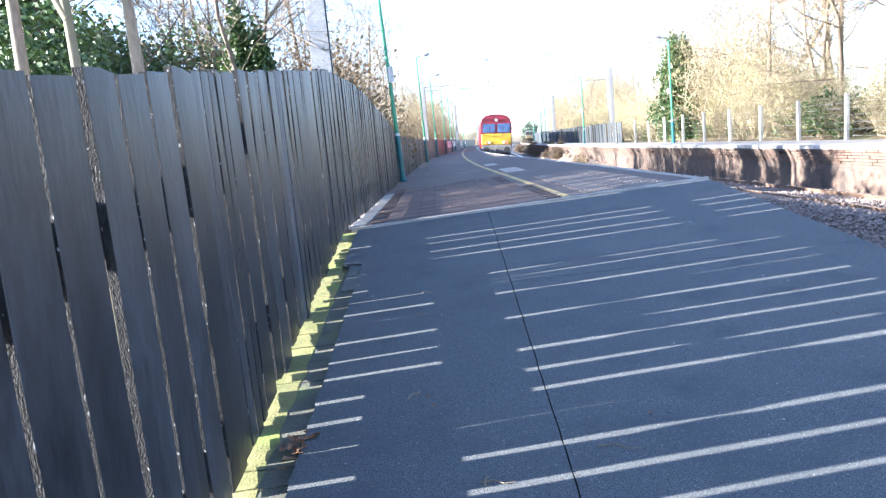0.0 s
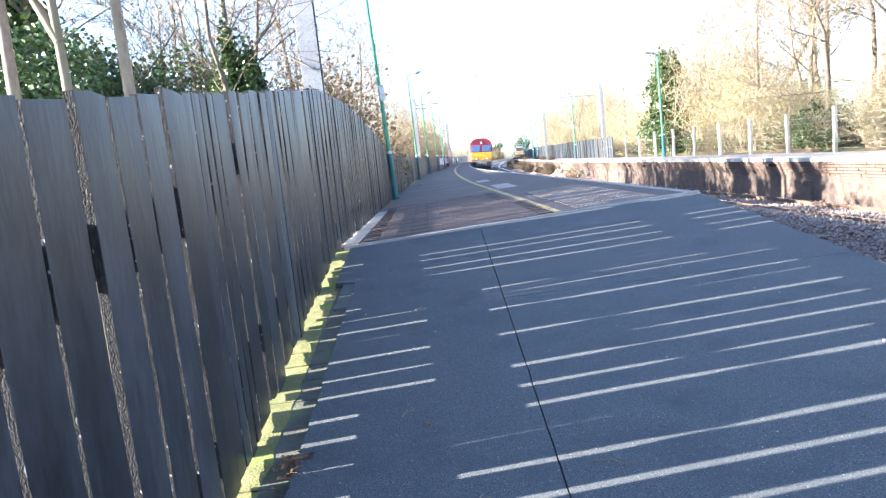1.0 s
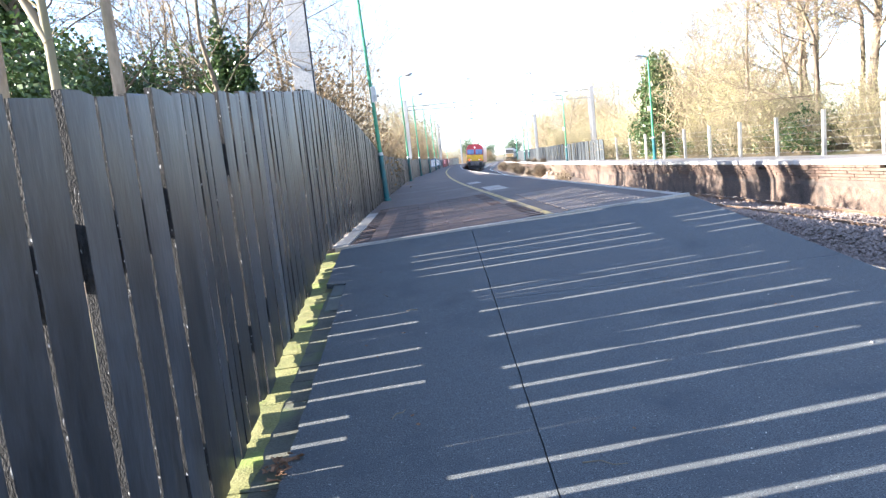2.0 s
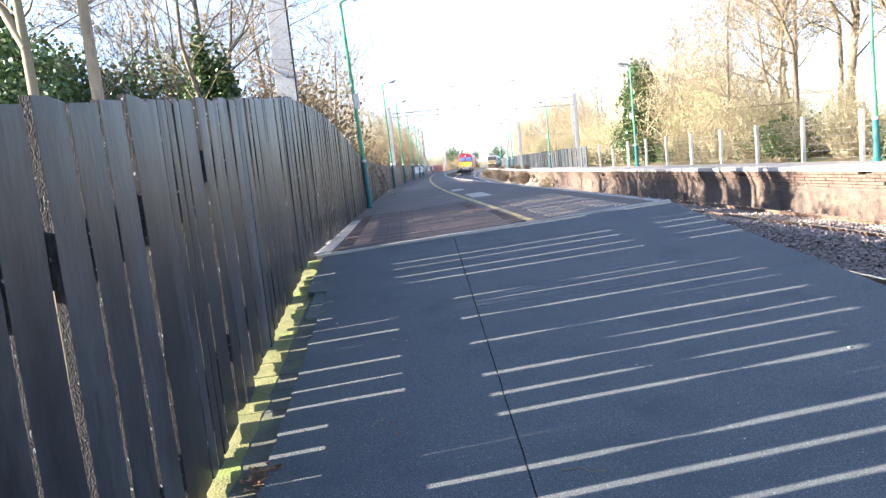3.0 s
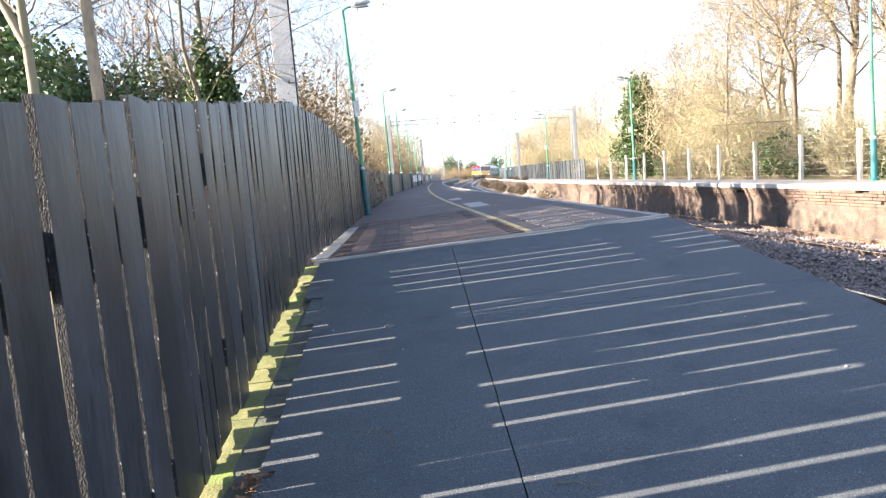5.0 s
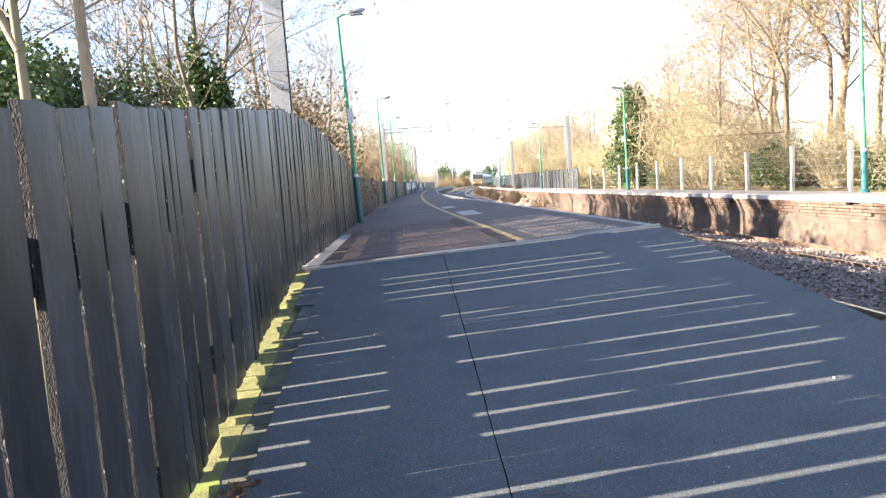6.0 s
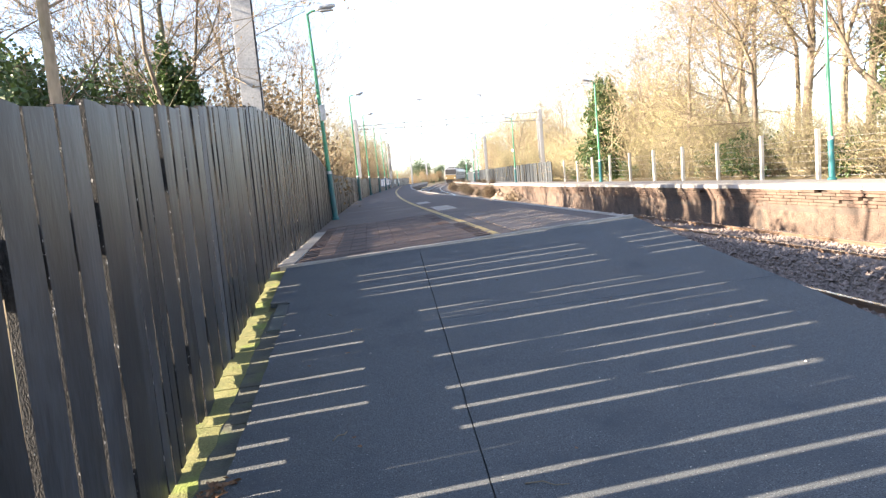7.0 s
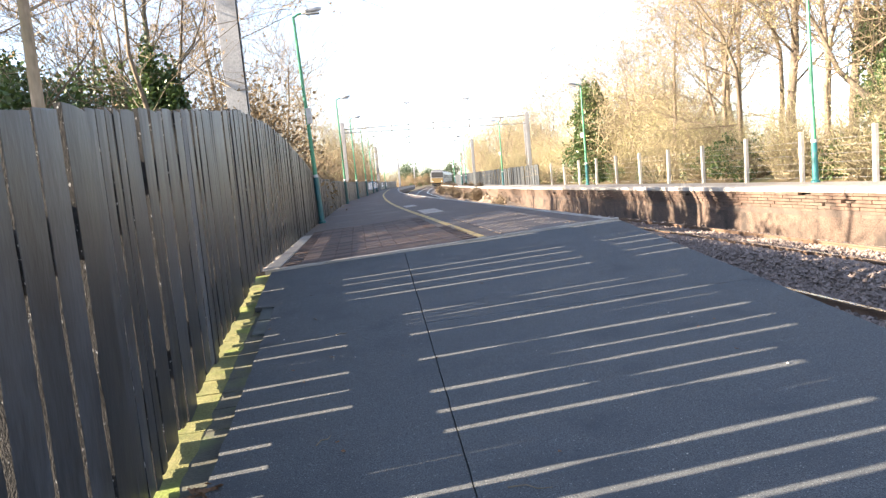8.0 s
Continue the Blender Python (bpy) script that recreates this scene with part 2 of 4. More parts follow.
FENCE_X = (-1.23, -1.23, -1.0, -0.75, -0.1, 0.75, 1.2, 2.2, 3.2, 6.2, 10.0, 15.5)


def soft(y, ys, xs):
    """Knots eased into a smooth curve."""
    ks = np.linspace(-7, 7, 9)
    return float(np.mean(np.interp(y + ks, ys, xs)))


def bend(y):
    return soft(y, BEND_Y, BEND_X)


def fence_x(y):
    """Front of the boards: the stretch beside the ramp stands a little askew."""
    return soft(y, FENCE_Y, FENCE_X) + float(np.interp(y, (-10, 0, 3.5, 5.4, 8.0, 10.0, 13.0), (0.41, 0.145, 0.051, 0.0, -0.055, -0.05, 0.0)))


EDGE, TRACK1, TRACK2, OPP = 3.72, 5.15, 8.35, 9.8
OPP_Z, OPP_BACK, RAIL_Z, BED_Z = -0.075, -0.16, -1.1, -1.27


def strip_y(x):
    return 9.95 + 0.14 * x


def plat_z(x, y):
    """Height of the platform: falls away from the track, with the ramp down towards its end."""
    return -0.041 * (EDGE + bend(y) - x) + 0.1006 * min(0.0, y - strip_y(x))


def sheet(bm, xs_of, ys, z_of, thick=0.0):
    """A sheet over rows of y; xs_of(y) gives the x values across."""
    rows = []
    for y in ys:
        rows.append([bm.verts.new((x, yy, z_of(x, yy))) for x, yy in xs_of(y)])
    for a, b in zip(rows, rows[1:]):
        for k in range(len(a) - 1):
            bm.faces.new((a[k], a[k + 1], b[k + 1], b[k]))
    if thick:
        r = bmesh.ops.extrude_face_region(bm, geom=bm.faces[:])
        for v in r["geom"]:
            if isinstance(v, bmesh.types.BMVert):
                v.co.z -= thick
        bmesh.ops.recalc_face_normals(bm, faces=bm.faces)


def spread(a, b, n):
    return [a + (b - a) * i / n for i in range(n + 1)]


def structure(ob, label, category):
    return tagged(ob, label, category, kind="structure")


# ---- ground ----
CANT = 0.066
TRACK_Z = {TRACK1: RAIL_Z, TRACK2: RAIL_Z + 0.08}


def bed_z(x, y):
    """Top of the ballast: canted under each track, heaped between the two."""
    u = x - bend(y)
    w = max(0.0, min(1.0, (u - 6.2) / 1.1))
    w = w * w * (3 - 2 * w)
    fall = -CANT * ((1 - w) * max(-1.3, min(1.1, u - TRACK1)) + w * max(-1.1, min(1.3, u - TRACK2)))
    return BED_Z + 0.05 + fall + 0.08 * max(0.0, min(1.0, (u - 6.4) / 0.7)) + 0.16 * math.exp(-((u - 6.8) / 0.42) ** 2) + 0.03 * noise.noise((x * 2, y * 2, 0))


def build_ground():
    bm = bmesh.new()
    xs = (-400, -60, -12, -4.0, -1.6, 3.4, 11.2, 13.6, 16, 20, 30, 60, 400)

    def gz(x, y):
        b = bend(y)
        u = x - b * (0 if abs(x) > 59 else 1)
        if u < -1.5:
            return -0.5 + 0.02 * noise.noise((x, y, 0)) if y > 10 else max(-1.5, plat_z(-1.3, y) - 0.25)
        if u < 12:
            return BED_Z - 0.16
        if u < 14:
            return OPP_Z - 0.25
        return min(1.4, OPP_Z - 0.1 + 0.09 * (u - 14)) + 0.15 * noise.noise((x * 0.2, y * 0.2, 3))

    ys = spread(-60, -5, 10) + spread(-4, 30, 34) + spread(35, 420, 60) + [600, 1000, 3000]
    sheet(bm, lambda y: [(x + (bend(min(y, 420)) if abs(x) < 59 else 0), y) for x in xs], ys, lambda x, y: gz(x, min(y, 420)))
    structure(part("ground", bm, M_SOIL, smooth=True), "brown earth with leaf litter and rough grass beside the line", "ground")
    bm = bmesh.new()
    cross = spread(3.5, 9.95, 44)
    sheet(bm, lambda y: [(x + bend(y), y) for x in cross], spread(-30, 0, 10)[:-1] + spread(0, 42, 84)[:-1] + spread(42, 420, 120), bed_z)
    structure(part("ballast_bed", bm, M_BALLAST, smooth=True), "bed of grey-brown crushed stone ballast under the tracks", "ballast")


build_ground()


# ---- platform ----
def build_platform():
    root = structure(new("platform"), "railway platform with a tarmac end ramp and brick paved top", "platform")

    def rampsheet(name, xa, xb, y0, y1, mat_, label):
        bm = bmesh.new()
        nx = 6
        def across(k):
            yy = (y0 if y0 < 8 else 9.9) * (1 - k) + k * (y1 if y1 < 8 else 9.9)
            j = 0.49 + 0.0176 * (yy - 3.55) + 0.006 * noise.noise((0, yy * 4.0, 2))
            if xa < -0.5:
                jag = 0.014 * noise.noise((0, yy * 3.1, 5)) + 0.012 * noise.noise((0, yy * 11, 9))
                return [xa + jag - (0.21 if yy > 8.05 else 0.0)] + spread(j + xb - 1.3, j + xb, nx - 1)
            return spread(j + xa if xa < 0.1 and xa > -0.1 else xa, j + xb if abs(xb) < 0.1 else xb, nx)

        sheet(bm, lambda k: [(x, (y0 if y0 < 8 else strip_y(x) - 0.07) * (1 - k) + k * (y1 if y1 < 8 else strip_y(x) - 0.07)) for x in across(k)], spread(0, 1, 110),
              lambda x, y: plat_z(x, y) + 0.003 * noise.noise((x * 1.5, y * 1.5, 7)), 0.25)
        part(name, bm, mat_, root, label, smooth=False)

    rampsheet("ramp_surface", -0.912, -0.004, -1.5, 20, M_ASPHALT, "dark grey tarmac ramp surface")
    rampsheet("ramp_surface", 0.004, EDGE, -1.5, 6.62, M_ASPHALT, "dark grey tarmac ramp surface")
    rampsheet("ramp_surface", 0.004, EDGE, 6.628, 20, M_ASPHALT, "dark grey tarmac ramp surface")
    bm = bmesh.new()
    sheet(bm, lambda y: [(-0.85, y), (EDGE - 0.05, y)], spread(-1.5, 9.3, 6), lambda x, y: plat_z(x, y) - 0.035, 0.5)
    part("ramp_core", bm, M_BOARD_DARK, root)
    # raised threshold at the head of the ramp
    bm = bmesh.new()
    sheet(bm, lambda k: [(x, strip_y(x) - 0.06 + 0.1 * k) for x in spread(-1.2, EDGE, 40)], [0, 1], lambda x, y: plat_z(x, strip_y(x)) + 0.022 + 0.006 * noise.noise((x * 3, 0, 4)), 0.3)
    part("threshold_strip", bm, M_CONCRETE, root, "worn pale concrete strip across the head of the ramp")
    # body of the level part
    bm = bmesh.new()
    sheet(bm, lambda y: [(fence_x(y) - 0.3 + (EDGE + bend(y) - fence_x(y) + 0.2) * k / 6, y if y > 11 else strip_y(fence_x(y) - 0.3 + (EDGE + bend(y) - fence_x(y) + 0.2) * k / 6) + 0.07) for k in range(7)], spread(10.9, 160, 110), plat_z, 0.9)
    part("platform_top", bm, M_TARMAC_OLD, root, "old brown-grey tarmac")
    bm = bmesh.new()
    sheet(bm, lambda y: [(EDGE + bend(y) - 0.1 + 0.12 * k, y if y > 11 else strip_y(EDGE) + 0.07) for k in range(2)], spread(10.9, 160, 110), lambda x, y: plat_z(x, y) + 0.006, 0.35)
    part("platform_edge_coping", bm, M_CONCRETE, root, "pale stone coping along the edge")
    bm = bmesh.new()
    sheet(bm, lambda y: [(1.72 + yel(y) + 0.1 * k, y if y > 10.9 else strip_y(1.77) + 0.08) for k in (-0.6, 0.6)], spread(10.3, 160, 120), lambda x, y: plat_z(x, y) + 0.01)
    part("yellow_line", bm, M_YELLOW, root, "worn yellow safety line")
    return root


def yel(y):
    return soft(y, (-80, 12, 17, 22, 31, 44, 59, 76, 100, 130, 170), (0.05, 0.05, -0.1, -0.2, -0.3, -0.1, 0.35, 1.2, 2.6, 5.6, 10.7))


platform = build_platform()


# ---- boundary fence ----
def fence_h(y):
    """Height of the boards above the ground beside them."""
    return float(np.interp(y, (0, 3, 7, 10.5, 12, 14.6, 18.8, 22, 26, 45, 80, 140), (2.09, 2.09, 2.085, 2.075, 2.1, 2.03, 1.78, 1.5, 1.36, 1.3, 1.3, 1.3)))


# where the open joints are along the near boards, and how wide they stand
GAPS = [(0.9, 37), (1.23, 34), (1.56, 37), (1.885, 48), (2.22, 46), (2.556, 42), (2.875, 46), (3.2, 40), (3.52, 50), (3.86, 17), (4.185, 48), (4.48, 46), (4.83, 43), (5.13, 34), (5.5, 46), (5.9, 9), (6.155, 43),
        (6.485, 20), (6.6, 16), (6.82, 34), (7.1, 1), (7.42, 14), (7.66, 40), (7.98, 38), (8.37, 38), (8.66, 36), (8.96, 1), (9.29, 1), (9.625, 28)]
# heights between which warped edges close some of those joints
SHUT = {3.52: (0.92, 0.96), 3.86: (0.95, 3.0), 4.185: (1.15, 1.21), 4.48: (1.04, 1.09), 4.83: (0.96, 1.02), 5.13: (0.52, 0.98), 5.5: (0.92, 0.97), 6.155: (0.79, 0.84), 6.485: (0.5, 3.0), 6.6: (-1.0, 0.75), 6.82: (0.9, 0.98), 7.42: (0.36, 3.0), 7.66: (-1.0, 0.52),
        7.98: (-1.0, 0.4), 8.37: (-1.0, 0.36), 8.66: (0.4, 0.42), 9.625: (0.9, 3.0)}


def shut(gap, z):
    """How far a joint is closed at a height, 0 to 1."""
    if gap not in SHUT:
        return 0.0
    lo, hi = SHUT[gap]
    return max(0.0, min(1.0, (z - lo + 0.1) / 0.1, (hi + 0.1 - z) / 0.1))


def build_fence():
    root = tagged(new("fence"), "tall weathered grey timber board fence with narrow open gaps", "fence")
    rng = random.Random(5)
    ys = [g for g, _ in GAPS]
    wide = dict(GAPS)
    ys = [ys[0] - 0.34 * k for k in range(20, 0, -1)] + ys
    broken = [15.4, 17.6, 20.2, 22.9, 26.5, 31.0]
    while ys[-1] < 158:
        ys.append(ys[-1] + (rng.uniform(0.29, 0.36) if ys[-1] < 40 else 0.42))
        if broken and ys[-1] > broken[0]:
            broken.pop(0)
            wide[ys[-1]] = rng.choice((130, 170))
    # most panels past the first few are two narrower boards set close
    whole = ys
    ys = [whole[0]]
    for a, b in zip(whole, whole[1:]):
        if 3.9 < b < 40 and (b > 9.7 or rng.random() < 0.8):
            m = round((a + b) / 2 + rng.uniform(-0.035, 0.035), 3)
            wide[m] = 1 if b < 9.7 else (rng.choice((3, 26)) if b < 14 else rng.choice((3, 14, 20)))
            ys.append(m)
        ys.append(b)
    cache = {}
    for i, (a, b) in enumerate(zip(ys, ys[1:])):
        ga, gb = (wide.setdefault(q, rng.choice((34, 46)) if q < 14 else rng.choice((20, 30, 38)) if q < 25 else rng.choice((5, 16, 36))) / 1000 for q in (a, b))
        lo_y, hi_y = a + ga / 2, b - gb / 2
        width = round(hi_y - lo_y, 2)
        y = (lo_y + hi_y) / 2
        top = round(fence_h(y), 2)
        key = (width, top, i if y < 11 else i % 5)
        if key not in cache:
            bm = bmesh.new()
            r2 = random.Random(i)
            h, w, tilt = fence_h(y) + 0.05, width / 2, r2.uniform(-0.026, 0.026)
            foot = 0.08 + r2.choice((-0.03, 0.0, 0.01, 0.02, 0.035))
            n = 26 if y < 11 else 12
            wa, wb = r2.uniform(0, 6.3), r2.uniform(0, 6.3)
            fa, fb = r2.uniform(0.8, 1.6), r2.uniform(0.8, 1.6)
            amp = 0.006 if y < 12 else 0.004
            bow = r2.uniform(-0.004, 0.004)
            secs = []
            for k in range(n + 1):
                z = foot + (h - foot) * k / n
                s0 = (amp if ga > 0.003 else 0.0) * math.sin(wa + fa * math.tau * k / n) + (0.0015 if ga > 0.003 else 0.0005) * r2.uniform(-1, 1)
                s1 = (amp if gb > 0.003 else 0.0) * math.sin(wb + fb * math.tau * k / n) + (0.0015 if gb > 0.003 else 0.0005) * r2.uniform(-1, 1)
                s0 -= shut(a, z) * (ga / 2 - 0.001)
                s1 += shut(b, z) * (gb / 2 - 0.001)
                dx = bow * math.sin(math.pi * k / n)
                e = [(-0.024 + dx, -w + s0, z), (0.009 + dx, -w + s0, z), (0.011 + dx, -w + 0.004 + s0, z), (0.013 + dx, 0, z), (0.011 + dx, w - 0.004 + s1, z), (0.009 + dx, w + s1, z), (-0.024 + dx, w + s1, z)]
                if k == n:
                    j = r2.uniform(-0.012, 0.012)
                    e = [(p[0], p[1], p[2] + tilt * p[1] / w * 0.6 + (j if abs(p[1]) < 0.01 else 0)) for p in e]
                secs.append([Vector(p) for p in e])
            loft(bm, secs)
            bmesh.ops.recalc_face_normals(bm, faces=bm.faces)
            bm.normal_update()
            # edges inside the joints get the sawn material with painted sun specks
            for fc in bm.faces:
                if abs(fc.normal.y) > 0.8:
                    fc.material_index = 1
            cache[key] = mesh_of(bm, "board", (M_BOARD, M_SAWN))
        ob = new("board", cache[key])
        ob.parent = root
        if 6.14 < y < 6.4:
            ob.data = ob.data.copy()
            ob.data.materials[0] = M_SILVERED
            ob["label"] = "paler silvered board"
        x = fence_x(y)
        zt = plat_z(x, y)
        lean = rng.uniform(-0.15, 0.15) + (2.3 if y < 9.8 else 0.3 * rng.uniform(-1, 1))
        turn = math.degrees(-math.atan2(fence_x(y + 0.5) - fence_x(y - 0.5), 1.0))
        ob.matrix_basis = pose(x + rng.uniform(-1, 1) * (0.0015 if y < 9.8 else 0.004) - (0.007 if i % 2 and a > 3.8 else 0), y, zt - 0.03 + fence_h(y) - (fence_h(y) + 0.05) + rng.uniform(-0.01, 0.01), lean, rng.uniform(-0.2, 0.2), turn)
    # rails and posts behind the boards
    panels = [(-7.9, -4.45, 0.25, 0.44, 1.4, 1.6), (-5.0, -1.45, 0.25, 0.44, 1.4, 1.6), (-2.0, 1.55, 0.25, 0.44, 1.43, 1.66), (1.0, 4.6, 0.235, 0.42, 1.43, 1.66), (4.0, 7.45, 0.395, 0.575, 1.56, 1.76), (6.68, 10.5, 0.2, 0.42, 1.37, 1.55)]
    panels += [(10.2 + 3.0 * k, 13.5 + 3.0 * k, 0.28, 0.46, 1.6, 1.8) for k in range(48)]
    for k, (y0, y1, *hs) in enumerate(panels):
        for lo, hi in (hs[:2], hs[2:]):
            bm = bmesh.new()
            ends = []
            for yy in (y0, y1):
                f = min(1.0, (fence_h(yy) - 0.1) / 1.9)
                x, z = fence_x(yy) - 0.03 - 0.03 * (k % 2), plat_z(fence_x(yy), yy)
                ends.append([Vector((x + dx, yy, z + h * f)) for dx, h in ((0, lo), (0, hi), (-0.026, hi), (-0.026, lo))])
            loft(bm, ends)
            bmesh.ops.recalc_face_normals(bm, faces=bm.faces)
            part("rail", bm, M_BOARD_DARK, root)
    y = -5.72
    while y < 156:
        x, z = fence_x(y) - 0.09, plat_z(fence_x(y), y)
        part("post", boxed(x - 0.1, x, y - 0.05, y + 0.05, z - 0.5, z + fence_h(y) - 0.12, bevel=0.006), M_BOARD_DARK, root)
        y += 3.0
    return root


build_fence()


# ---- mossy margin at the foot of the fence ----
def build_margin():
    root = structure(new("margin_kerb"), "moss-covered broken concrete kerb at the foot of the fence", "kerb")
    rng = random.Random(8)
    bm = bmesh.new()
    sheet(bm, lambda q: [(-1.4, q), (-0.86, q)], spread(-1.5, 9.75, 4), lambda x, q: plat_z(x, q) - 0.052, 0.1)
    part("kerb_bed", bm, M_SOIL, root, "dark damp soil")
    y = -1.5
    while y < 9.7:
        ln = rng.uniform(0.18, 0.62)
        dz, tip = rng.uniform(-0.005, 0.004), rng.uniform(-0.025, 0.025)
        bm = bmesh.new()
        ye = min(9.74, y + ln - rng.uniform(0.004, 0.012))
        n = 6
        side = -0.916 if ye < 8.1 else -1.13
        sheet(bm, lambda q: [(-1.37, q), (-1.27, q), (-1.2, q), (-1.12, q), (min(side - 0.01, -1.08 + 0.03 * noise.noise((0, q * 5, 3))), q)], spread(y, ye, n),
              lambda x, q: plat_z(x, q) - 0.028 + dz + tip * (x + 1.08) + 0.006 * noise.noise((x * 9, q * 9, 1)), 0.06)
        part("kerb_stone", bm, M_MOSS, root)
        if side > -1.0:
            # dark outer strip: the boards' shade on the kerb is put into its colour
            bm = bmesh.new()
            sheet(bm, lambda q: [(-1.13, q), (-1.0, q), (side + rng.uniform(-0.01, 0.006), q)], spread(y, ye, n), lambda x, q: plat_z(x, q) - 0.032 + dz + tip * (x + 1.08) + 0.005 * noise.noise((x * 9, q * 9, 6)), 0.05)
            part("kerb_edge", bm, M_KERB_EDGE, root, "grimy kerb edging, coloured darker for the fence's shade")
        y += ln
    # dark wet cover slabs let in beside the boards
    for y0, y1 in ((7.02, 7.5), (7.52, 8.04)):
        bm = bmesh.new()
        sheet(bm, lambda q: [(-1.04, q), (-0.915, q)], spread(y0, y1, 3), lambda x, q: plat_z(x, q) - 0.016, 0.03)
        part("cover_slab", bm, M_WET, root, "dark wet cover slab")
    bm = bmesh.new()
    sheet(bm, lambda q: [(fence_x(q) + 0.015, q), (fence_x(q) + 0.22, q)], spread(10.0, 16.5, 12), lambda x, q: plat_z(x, q) + 0.014, 0.05)
    part("kerb_stone", bm, M_CONCRETE, root, "pale dusty concrete kerb")


build_margin()


# ---- far platform ----
def build_far_platform():
    root = structure(new("opposite_platform"), "opposite railway platform with stone coping and weathered brick wall", "platform")
    ys = spread(-25, 124, 100)
    bm = bmesh.new()
    sheet(bm, lambda y: [(OPP + bend(y) + 0.34, y), (OPP + bend(y) + 1.6, y), (OPP + bend(y) + 2.9, y)], ys, lambda x, y: OPP_Z - 0.042 * (x - OPP - bend(y) - 0.34) + 0.002 * noise.noise((x, y, 0)), 0.5)
    part("platform_top", bm, M_CONCRETE, root, "pale gritty platform surface")
    bm = bmesh.new()
    sheet(bm, lambda y: [(OPP + bend(y) + 0.05, y), (OPP + bend(y) + 0.3, y)], ys, lambda x, y: BED_Z - 0.1)
    r = bmesh.ops.extrude_face_region(bm, geom=bm.faces[:])
    for v in r["geom"]:
        if isinstance(v, bmesh.types.BMVert):
            v.co.z = OPP_Z - 0.1
    bmesh.ops.recalc_face_normals(bm, faces=bm.faces)
    part("wall_core", bm, M_MORTAR, root)
    # coping stones, each a slab of its own
    y, rng = -20.0, random.Random(3)
    while y < 122:
        ln = 0.91 if y < 60 else 3.6
        bm = bmesh.new()
        sheet(bm, lambda q: [(OPP + bend(q) - 0.16, q), (OPP + bend(q) + 0.34, q)], [y, y + ln - 0.012], lambda x, q: OPP_Z + rng.uniform(-0.004, 0.004), 0.1)
        part("coping_stone", bm, M_COPING, root)
        y += ln
    # brick courses stepping out below the coping: single bricks where the wall is nearest, the rest joined
    bm = bmesh.new()
    single = [mesh_of(boxed(0, 0.1, 0, 0.444 - 0.004 * k, -0.063, 0, bevel=0.004), "brick", M_BRICK) for k in range(3)]
    for row in range(7):
        z1 = OPP_Z - 0.105 - row * 0.075
        out = 0.012 + 0.034 * max(0, 5 - row) + 0.06 * (row > 10)
        y = -20.0 + (0.22 if row % 2 else 0)
        while y < 75:
            ln = 0.45 if y < 45 else 0.9
            x = OPP + bend(y) + 0.06 - out + rng.uniform(-0.008, 0.006)
            if rng.random() > 0.03:
                if 10.0 < y < 19.9:
                    ob = new("brick", single[row % 3])
                    ob.parent = root
                    ob.location = (x, y, z1 + rng.uniform(-0.002, 0.002))
                else:
                    box(bm, x, x + 0.1, y, y + ln - 0.006, z1 - 0.063, z1)
            y += ln
    tagged(part("brickwork", bm, M_BRICK, root, "stained brown brick courses"), kind="stuff")
    bm = bmesh.new()
    lo, hi = BED_Z - 0.05, OPP_Z - 0.105 - 7 * 0.075
    grid = [[bm.verts.new((OPP + bend(y) + 0.045 - 0.03 * k / 4 + 0.012 * noise.noise((y * 1.3, k, 8)), y, hi + (lo - hi) * k / 4)) for k in range(5)] for y in spread(-20, 122, 280)]
    for a, b in zip(grid, grid[1:]):
        for k in range(4):
            bm.faces.new((a[k], b[k], b[k + 1], a[k + 1]))
    part("wall_render", bm, M_RENDER, root, "stained brown cement render on the lower wall")


build_far_platform()


# ---- tracks ----
def build_track(cx, label):
    root = structure(new("railway_track"), label, "track")
    top = TRACK_Z[cx]
    prof = [(-0.07, 0), (0.07, 0), (0.07, 0.012), (0.012, 0.03), (0.012, 0.11), (0.035, 0.122), (0.035, 0.155), (-0.035, 0.155), (-0.035, 0.122), (-0.012, 0.11), (-0.012, 0.03), (-0.07, 0.012)]
    for side in (-1, 1):
        bm = bmesh.new()
        loft(bm, [[Vector((cx + bend(y) + side * 0.7525 + px, y, top - side * 0.7525 * CANT - 0.155 + pz)) for px, pz in prof] for y in spread(-25, 60, 34) + spread(64, 420, 70)])
        for f in bm.faces:
            if f.normal.z > 0.9 and f.calc_center_median().z > top - side * 0.7525 * CANT - 0.01:
                f.material_index = 1
        bm.normal_update()
        for f in bm.faces:
            if abs(f.normal.z) > 0.9 and f.calc_center_median().z > top - side * 0.7525 * CANT - 0.004:
                f.material_index = 1
        part("rail", bm, (M_RAIL, M_RAILTOP), root)
    bm = boxed(-1.25, 1.25, -0.13, 0.13, -0.2, 0.0, bevel=0.02)
    me = mesh_of(bm, "sleeper", M_SLEEPER)
    y = -15.0
    while y < 130:
        ob = new("sleeper", me)
        ob.parent = root
        ob.matrix_basis = pose(cx + bend(y), y, top - 0.165, 0, math.degrees(math.atan(CANT)), 0)
        y += 0.65


build_track(TRACK1, "curving railway track with rusty rails on concrete sleepers")
build_track(TRACK2, "railway track with rusty rails beside the opposite platform")


